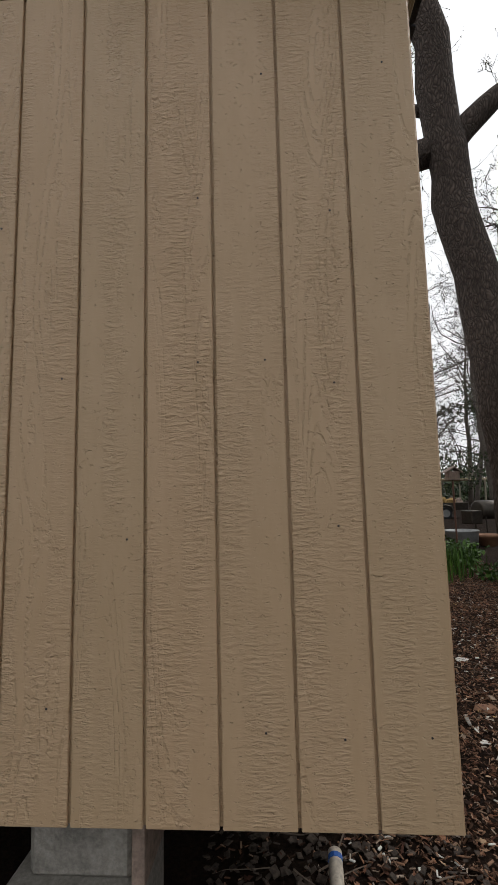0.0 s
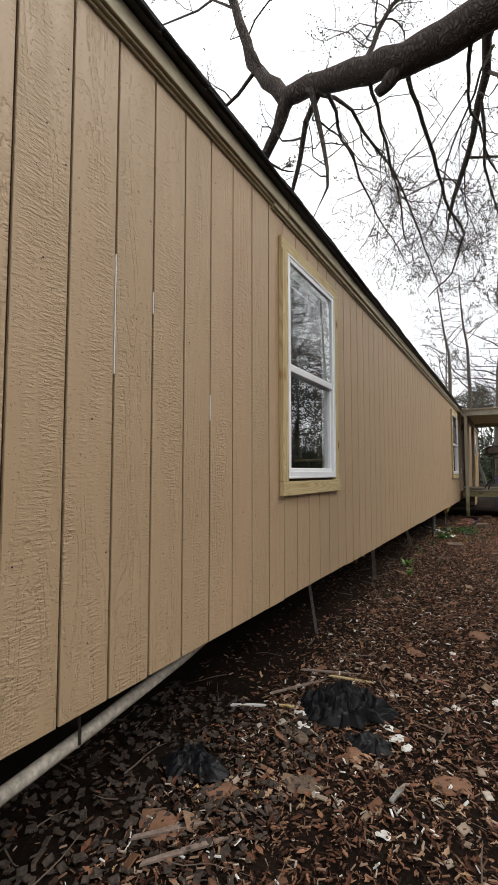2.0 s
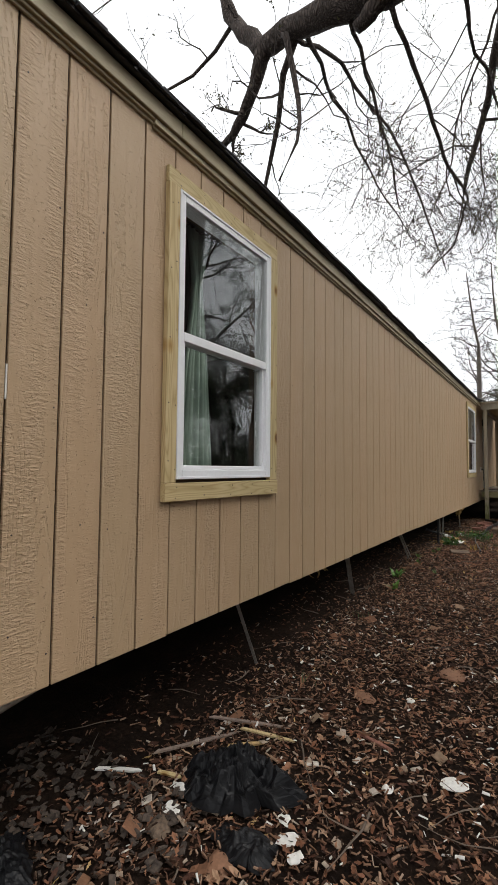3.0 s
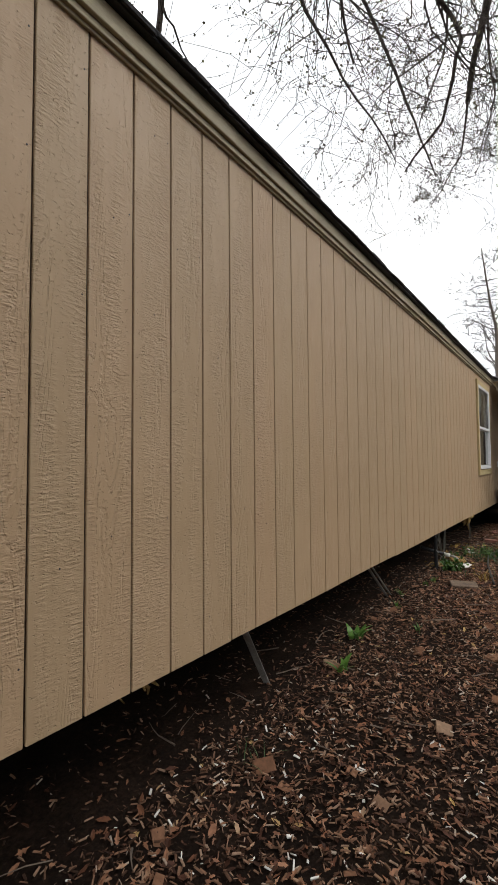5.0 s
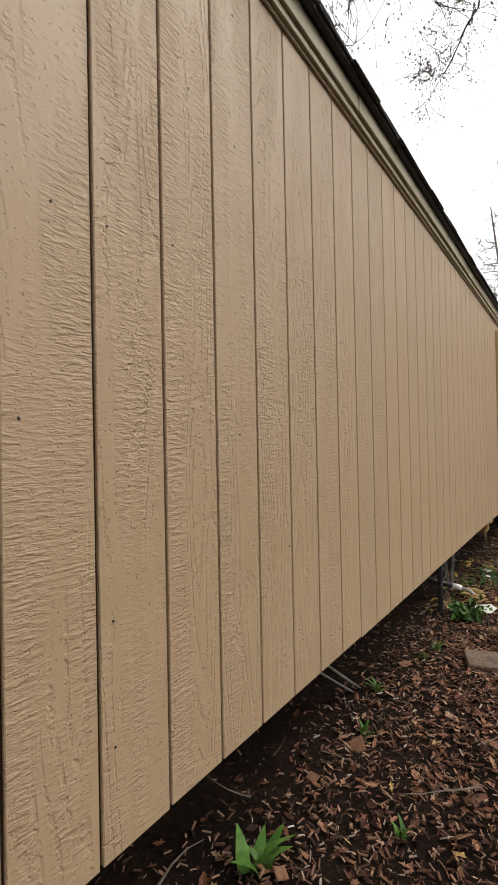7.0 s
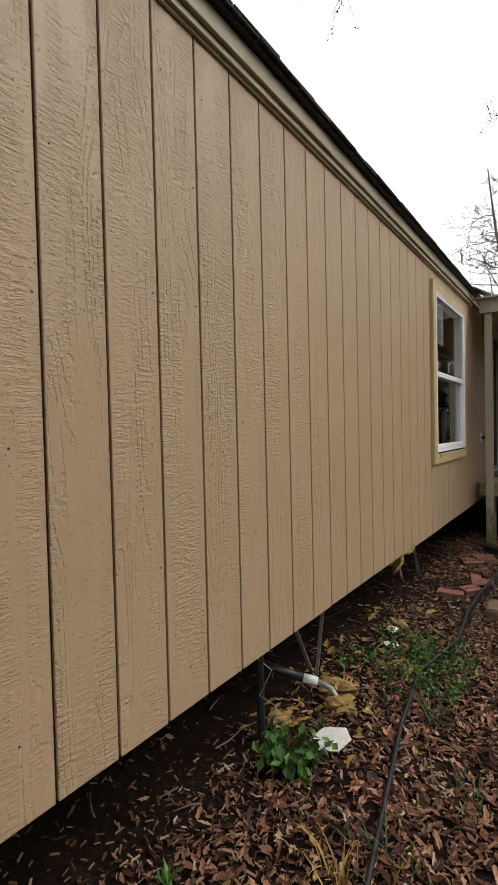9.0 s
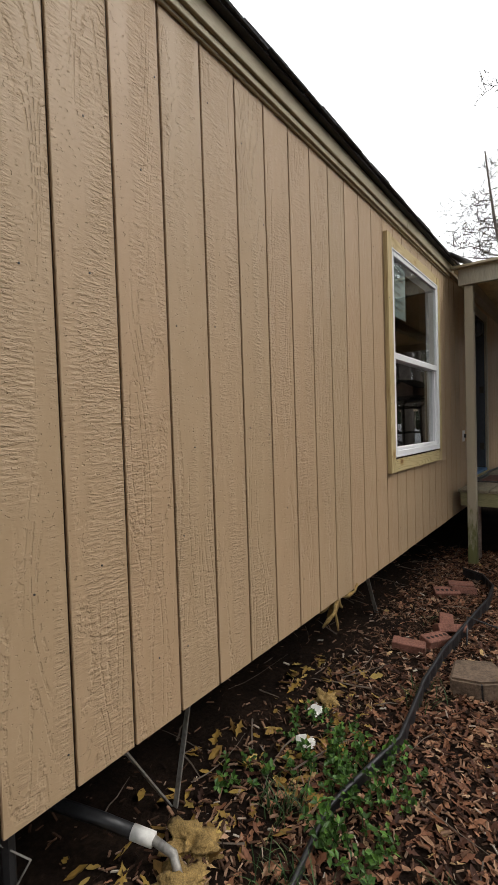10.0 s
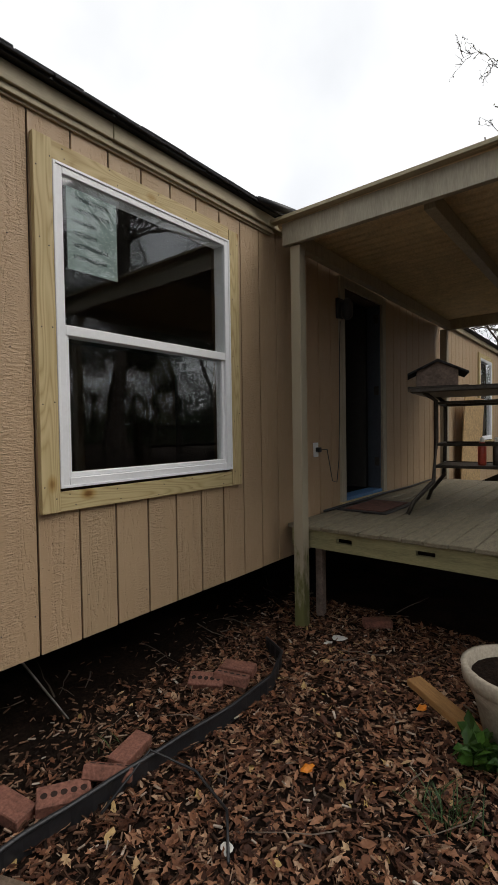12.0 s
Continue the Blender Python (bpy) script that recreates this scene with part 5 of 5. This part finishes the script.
for i, (x, y, s) in enumerate(((0.35, 1.87, 0.075), (0.05, 1.66, 0.06), (0.5, 2.19, 0.06), (0.2, 2.2, 0.05), (-0.07, 1.37, 0.08), (0.95, 2.2, 0.07), (0.75, 1.3, 0.06), (0.95, 4.2, 0.09), (0.55, 3.6, 0.06))):
    lump("clay_shard", "flat broken piece of orange clay tile", "shard", x, y, s * 1.3, s * 0.9, 0.014, 20 + i, M_TERRA if i % 3 else M_CONC, 0.01, 2, 0.35)
for i, (x, y, s) in enumerate(((0.66, 2.42, 0.045), (0.72, 2.36, 0.035), (0.6, 2.5, 0.03), (0.17, 2.3, 0.04), (0.12, 2.42, 0.03), (1.14, 3.1, 0.06), (0.9, 2.9, 0.03), (0.02, 10.65, 0.05), (0.09, 10.42, 0.05), (0.5, 13.6, 0.05), (0.47, 13.5, 0.03), (0.8, 3.7, 0.03), (0.95, 11.95, 0.025), (0.75, 1.75, 0.03))):
    lump("white_scrap", "crumpled white scrap on the litter", "scrap", x, y, s, s * 0.8, 0.008, 50 + i, M_WHITE, 0.016, 2, 0.55)
for x, y, rz, ln, mat in ((-0.2, 2.34, 35, 0.22, M_WHITE), (0.1, 3.0, 25, 0.45, M_GREYWOOD), (0.25, 2.95, 15, 0.3, M_PINE), (0.0, 1.35, 50, 0.3, M_GREYWOOD), (0.12, 1.3, 55, 0.35, M_GREYWOOD), (0.75, 3.2, -10, 0.2, M_BRICK), (0.75, 2.0, 80, 0.16, M_STRUT), (-0.02, 2.72, 62, 0.5, M_GREYWOOD), (0.02, 2.45, 20, 0.12, M_PINE), (0.2, 2.82, 48, 0.2, M_OSB)):
    single("wood_scrap", prism([(-ln / 2, -0.008), (ln * 0.3, -0.013), (ln / 2, -0.004), (ln * 0.42, 0.006), (ln * 0.1, 0.012), (-ln * 0.44, 0.009)], 0, 0.009), mat, "short splintered strip of scrap wood", "scrap wood", "scrap strips").matrix_basis = pose(x, y, gz(x, y) + 0.015, 2, 3, rz)
single("plank", boxes((-0.23, -0.045, 0, 0.23, 0.045, 0.04), bevel=0.004), simple("orange_lumber", (0.42, 0.22, 0.08), 0.7, var=0.2, stretch=(1, 8, 8)), "short orange-brown offcut of lumber", "lumber").matrix_basis = pose(1.3, 13.2, gz(1.3, 13.2) + 0.02, 0, 3, -32)
for x, y in ((0.98, 12.42), (1.22, 13.12)):
    lump("orange_leaf", "bright orange scrap in the leaves", "scrap", x, y, 0.03, 0.02, 0.012, 7, M_ORANGE, 0.03, 2)

paper = prism([(-0.09, -0.05), (0.02, -0.075), (0.085, -0.02), (0.07, 0.05), (-0.03, 0.07), (-0.085, 0.03)], 0, 0.004)
single("torn_panel", paper, M_WHITE, "torn cream panel scrap lying on the leaves", "scrap").matrix_basis = pose(0.2, 9.33, gz(0.2, 9.33) + 0.035, 8, -10, 30)

# pier blocks under the end wall
pier = thing("foundation_pier", "stacked concrete foundation block with a wooden shim", "pier")
part("lower_block", boxes((-1.28, 0.1, -0.26, -0.88, 0.45, 0.2), bevel=0.012), M_CMU, pier)
part("upper_block", boxes((-1.22, 0.16, 0.2, -0.9, 0.42, 0.4), bevel=0.02), M_CMU, pier)
part("shim", boxes((-0.9, 0.14, 0.2, -0.86, 0.42, 0.455), bevel=0.003), M_GREYWOOD, pier)
# Darker concrete than the end pier: crawl space shade put into the colour.
for x, yy in ((-1.3, 3.1), (-1.25, 3.4)):
    p2 = thing("foundation_pier", "concrete pier darkened for crawl space shade", "pier", group="crawl space piers")
    part("block", boxes((x - 0.2, yy, -0.3, x, yy + 0.2, 0.18), bevel=0.01), M_CONC, p2)
    part("cap", boxes((x - 0.2, yy, 0.18, x, yy + 0.2, 0.345), bevel=0.01), M_CONC, p2)

# ---- things on and around the porch ----
table = thing("bar_table", "dark metal bar-height patio table on the deck", "table", (1.02, 15.0, DZ), 8)
part("tabletop", boxes((-0.42, -0.42, 0.98, 0.42, 0.42, 1.02), bevel=0.008), M_METAL, table)
for sx, sy in ((-1, -1), (1, -1), (1, 1), (-1, 1)):
    part("leg", tube(bmesh.new(), [(0.44 * sx, 0.44 * sy, 0.002), (0.40 * sx, 0.40 * sy, 0.10), (0.27 * sx, 0.27 * sy, 0.26), (0.25 * sx, 0.25 * sy, 0.6), (0.25 * sx, 0.25 * sy, 0.92), (0.33 * sx, 0.33 * sy, 0.985)], [0.018] * 6, 8), M_METAL, table, smooth=True)
for z in (0.38, 0.56, 0.9):
    for a, b in (((-0.25, -0.25), (0.25, -0.25)), ((0.25, -0.25), (0.25, 0.25)), ((0.25, 0.25), (-0.25, 0.25)), ((-0.25, 0.25), (-0.25, -0.25))):
        part("stretcher", tube(bmesh.new(), [(*a, z), (*b, z)], [0.013] * 2, 6), M_METAL, table)
part("shelf", boxes((-0.25, -0.25, 0.37, 0.25, 0.25, 0.385)), M_METAL, table)
bh = thing("birdhouse", "weathered wooden birdhouse with a dark shingled roof", "birdhouse", (0.77, 14.85, DZ + 1.02), 20)
bh.scale = (1.05, 1.05, 1.05)
part("base", boxes((-0.22, -0.16, 0, 0.22, 0.16, 0.02), bevel=0.003), M_METAL, bh)
gbm = prism([(-0.15, 0.02), (0.15, 0.02), (0.15, 0.14), (0.0, 0.21), (-0.15, 0.14)], -0.13, 0.13)
bmesh.ops.rotate(gbm, verts=gbm.verts, cent=(0, 0, 0), matrix=Matrix.Rotation(math.pi / 2, 3, "X"))
part("body", gbm, M_GREYWOOD, bh, "pinkish weathered boards")
for sx in (-1, 1):
    rp = prism([(0, 0.225), (0.22 * sx, 0.12), (0.22 * sx, 0.105), (0, 0.208)], -0.18, 0.18)
    bmesh.ops.rotate(rp, verts=rp.verts, cent=(0, 0, 0), matrix=Matrix.Rotation(math.pi / 2, 3, "X"))
    part("roof", rp, M_SHINGLE, bh)
for i, (x, y, mat, lb) in enumerate(((1.1, 14.95, M_RED, "red spray can on the table shelf"), (1.2, 15.0, M_METAL, "dark spray can on the table shelf"))):
    can = thing("spray_can", lb, "can", (x, y, DZ + 0.385))
    part("body", lathe(bmesh.new(), [(0.03, 0), (0.033, 0.01), (0.033, 0.17), (0.02, 0.19)], 12), mat, can, smooth=True)
    part("cap", lathe(bmesh.new(), [(0.018, 0.19), (0.018, 0.22), (0.008, 0.23)], 10), M_WHITE, can)
tray = thing("red_tray", "flat red plastic tray on the tabletop", "tray", (1.18, 15.1, DZ + 1.02))
part("base", boxes((-0.13, -0.1, 0, 0.13, 0.1, 0.008)), M_RED, tray)
part("border", boxes((-0.13, -0.1, 0.008, 0.13, -0.09, 0.03), (-0.13, 0.09, 0.008, 0.13, 0.1, 0.03)), M_RED, tray)


def bar_chair(x, y, rz):
    c = thing("bar_chair", "dark metal patio bar chair with sling back", "chair", (x, y, DZ), rz, "patio chairs")
    part("seat", boxes((-0.24, -0.22, 0.62, 0.24, 0.22, 0.65), bevel=0.008), M_METAL, c)
    part("backrest", boxes((-0.24, 0.2, 0.72, 0.24, 0.225, 1.12), bevel=0.008), M_METAL, c)
    for sx in (-1, 1):
        part("back_leg", tube(bmesh.new(), [(0.25 * sx, 0.26, 0.002), (0.24 * sx, 0.21, 0.62), (0.24 * sx, 0.24, 1.14)], [0.014] * 3, 6), M_METAL, c)
        part("front_leg", tube(bmesh.new(), [(0.25 * sx, -0.26, 0.002), (0.24 * sx, -0.21, 0.64)], [0.014] * 2, 6), M_METAL, c)
        part("arm", tube(bmesh.new(), [(0.25 * sx, -0.2, 0.64), (0.25 * sx, -0.2, 0.85), (0.25 * sx, 0.2, 0.86)], [0.014] * 3, 6), M_METAL, c)
        part("foot_rail", tube(bmesh.new(), [(0.25 * sx, -0.25, 0.2), (0.25 * sx, 0.25, 0.2)], [0.01] * 2, 6), M_METAL, c)


bar_chair(1.95, 15.6, 10)
bin_ = thing("storage_bin", "blue plastic recycling bin beyond the porch", "bin", (1.05, 18.4, 0), 15)
part("body", boxes((-0.3, -0.22, -0.04, 0.3, 0.22, 0.98), bevel=0.03), M_BLUE, bin_)
part("lip", boxes((-0.33, -0.25, 0.98, 0.33, 0.25, 1.02), bevel=0.008), M_BLUE, bin_)
part("mark", boxes((-0.05, -0.226, 0.72, 0.05, -0.221, 0.86)), M_WHITE, bin_)
single("osb_sheet", boxes((0.03, 18.2, 0.1, 0.042, 19.4, 1.95)), M_OSB, "sheet of tan OSB leaning on the house wall", "sheet").matrix_basis = pose(0.02, 0, -0.05, 0, 3, 0)


def planter(x, y, s):
    p = thing("planter", "round pale stone planter with a dry stem", "planter", (x, y, gz(x, y) - 0.01))
    part("bowl", lathe(bmesh.new(), [(0.13 * s, 0), (0.15 * s, 0.03), (0.19 * s, 0.22), (0.215 * s, 0.27), (0.2 * s, 0.285), (0.235 * s, 0.30), (0.24 * s, 0.36), (0.215 * s, 0.365), (0.205 * s, 0.30), (0.1 * s, 0.295)], 28), M_POT, p, smooth=True)
    part("soil", lathe(bmesh.new(), [(0.2 * s, 0.30), (0.2 * s, 0.315)], 20), M_SOIL, p)
    part("stem", tube(bmesh.new(), [(0.02, 0, 0.3), (0.0, 0.03, 0.42), (-0.03, 0.02, 0.52)], [0.006, 0.004, 0.002], 5), M_TWIG, p)
    part("stem", tube(bmesh.new(), [(-0.06, 0.02, 0.3), (-0.1, 0.03, 0.4), (-0.1, 0.02, 0.47)], [0.005, 0.004, 0.002], 5), M_TWIG, p)


planter(1.66, 13.18, 1.1)
rail = thing("porch_railing", "weathered wooden porch railing and steps", "railing", (0, 0, 0))
for yy in (14.2, 15.6):
    part("rail_post", boxes((2.42, yy, 0.0, 2.5, yy + 0.08, 1.55)), M_METAL, rail)
for zz in (1.0, 1.25, 1.5):
    part("rail_bar", tube(bmesh.new(), [(2.46, 14.2, zz), (2.46, 15.66, zz)], [0.02] * 2, 6), M_METAL, rail)


# ---- yard beyond: car, trailer, feeder, grill, pole ----
def wheel(parent, x, y, z, r):
    w = part("wheel", tube(bmesh.new(), [(x, y - 0.1, z), (x, y + 0.1, z)], [r] * 2, 18), M_BLACK, parent)
    part("rim", tube(bmesh.new(), [(x, y - 0.115, z), (x, y + 0.115, z)], [r * 0.62] * 2, 14), M_RIM, w)


car = thing("parked_car", "white parked car behind the porch", "car", (8.0, 33.0, -0.1), 8)
cb = prism([(-2.2, 0.3), (2.2, 0.3), (2.25, 0.75), (1.5, 0.95), (0.8, 1.45), (-1.2, 1.48), (-1.9, 0.98), (-2.25, 0.85)], -0.85, 0.85)
bmesh.ops.rotate(cb, verts=cb.verts, cent=(0, 0, 0), matrix=Matrix.Rotation(math.pi / 2, 3, "X"))
bmesh.ops.bevel(cb, geom=cb.edges[:], offset=0.08, segments=2, affect="EDGES")
part("body", cb, M_CARPAINT, car, smooth=False)
gw = prism([(-1.65, 0.98), (1.3, 0.97), (0.75, 1.38), (-1.15, 1.41)], -0.865, 0.865)
bmesh.ops.rotate(gw, verts=gw.verts, cent=(0, 0, 0), matrix=Matrix.Rotation(math.pi / 2, 3, "X"))
part("side_window", gw, M_CARGLASS, car)
for x in (-1.4, 1.4):
    for y in (-0.78, 0.78):
        wheel(car, x, y, 0.32, 0.32)
trailer = thing("utility_trailer", "low black trailer heaped with yellow and brown debris", "trailer", (7.4, 22.5, -0.05), 5)
part("bed", boxes((-1.3, -0.7, 0.45, 1.3, 0.7, 0.55), (-1.3, -0.72, 0.55, 1.3, -0.68, 0.8), (-1.3, 0.68, 0.55, 1.3, 0.72, 0.8), bevel=0.01), M_METAL, trailer)
for y in (-0.82, 0.82):
    wheel(trailer, 0.1, y, 0.3, 0.3)
    part("fender", tube(bmesh.new(), [(-0.3, y, 0.4), (-0.2, y, 0.62), (0.1, y, 0.7), (0.4, y, 0.62), (0.5, y, 0.4)], [0.05] * 5, 6), M_METAL, trailer)
rr_ = random.Random(31)
for i in range(14):
    lb = bmesh.new()
    bmesh.ops.create_icosphere(lb, subdivisions=2, radius=rr_.uniform(0.15, 0.3))
    for v in lb.verts:
        v.co *= 1 + 0.5 * noise.noise(v.co * 6 + Vector((i, 0, 0)))
        v.co += Vector((-1.1 + 0.17 * i, ((i * 7) % 5 - 2) * 0.18, 0.68 + 0.12 * (i % 3)))
    part("debris", lb, (M_INSUL, M_GREYWOOD, M_INSUL, M_BARK)[i % 4], trailer)
feeder = thing("bird_feeder", "small wooden bird feeder on a rusty pole", "bird feeder", (3.05, 8.2, gz(3.05, 8.2)))
part("pole", tube(bmesh.new(), [(0, 0, -0.1), (0, 0, 1.55)], [0.018] * 2, 8), simple("rusty_pole", (0.13, 0.06, 0.04), 0.8), feeder)
part("house", boxes((-0.11, -0.1, 1.55, 0.11, 0.1, 1.72), bevel=0.004), M_GREYWOOD, feeder)
for sx in (-1, 1):
    fp = prism([(0, 1.82), (0.16 * sx, 1.71), (0.16 * sx, 1.69), (0, 1.795)], -0.14, 0.14)
    bmesh.ops.rotate(fp, verts=fp.verts, cent=(0, 0, 0), matrix=Matrix.Rotation(math.pi / 2, 3, "X"))
    part("roof", fp, M_GREYWOOD, feeder)
grill = thing("barrel_grill", "black barrel smoker grill standing in the yard", "grill", (5.2, 11.5, -0.05), 20)
part("barrel", tube(bmesh.new(), [(-0.45, 0, 0.85), (-0.43, 0, 0.85), (0.43, 0, 0.85), (0.45, 0, 0.85)], [0.2, 0.25, 0.25, 0.2], 18), M_METAL, grill, smooth=True)
part("firebox", boxes((-0.8, -0.2, 0.5, -0.46, 0.2, 0.85), bevel=0.02), M_METAL, grill)
for sx in (-0.35, 0.35):
    for sy in (-0.18, 0.18):
        part("leg", tube(bmesh.new(), [(sx, sy * 1.2, -0.03), (sx, sy, 0.68)], [0.02] * 2, 6), M_METAL, grill)
trough = thing("garden_trough", "grey galvanised planting trough in the flower bed", "trough", (3.9, 10.2, gz(3.9, 10.2)))
part("basin", lathe(bmesh.new(), [(0.34, 0), (0.36, 0.02), (0.38, 0.36), (0.4, 0.38), (0.4, 0.4), (0.36, 0.4), (0.35, 0.3), (0.2, 0.3)], 24), simple("galvanised_trough", (0.3, 0.31, 0.31), 0.5, 0.4), trough, smooth=True)
terra = thing("clay_pot", "wide terracotta pot in the flower bed", "pot", (4.6, 10.4, gz(4.6, 10.4)))
part("bowl", lathe(bmesh.new(), [(0.2, 0), (0.26, 0.2), (0.3, 0.22), (0.3, 0.27), (0.26, 0.27), (0.2, 0.2)], 20), M_TERRA, terra, smooth=True)
upole = thing("utility_pole", "tall grey wooden utility pole", "utility pole", (5.6, 27.5, -0.1))
part("shaft", tube(bmesh.new(), [(0, 0, -0.2), (0, 0, 9.0)], [0.16, 0.11], 12), M_CMU, upole, smooth=True)
shed = thing("carport", "low pale-roofed shed far beyond the yard", "shed", (13.5, 42.0, -0.1), 5)
part("roof", boxes((-4, -2.5, 2.35, 4, 2.5, 2.5)), M_TIN, shed)
for sx in (-3.8, 3.8):
    for sy in (-2.3, 2.3):
        part("post", boxes((sx - 0.06, sy - 0.06, -0.1, sx + 0.06, sy + 0.06, 2.35)), M_POST, shed)
snag = thing("dead_snag", "broken dead tree trunk with splintered top", "tree", (1.2, 22.5, -0.1))
part("trunk", tube(bmesh.new(), [(0, 0, -0.2), (0.03, 0, 2), (0, 0.05, 4.2)], [0.42, 0.36, 0.33], 14), M_BARK, snag, smooth=True)
for i in range(9):
    a = i * 0.7
    part("splinter", tube(bmesh.new(), [(0.27 * math.cos(a), 0.27 * math.sin(a), 4.1), (0.2 * math.cos(a), 0.2 * math.sin(a), 4.6 + 0.5 * ((i * 5) % 4) / 3)], [0.07, 0.01], 5), M_FARBARK, snag)
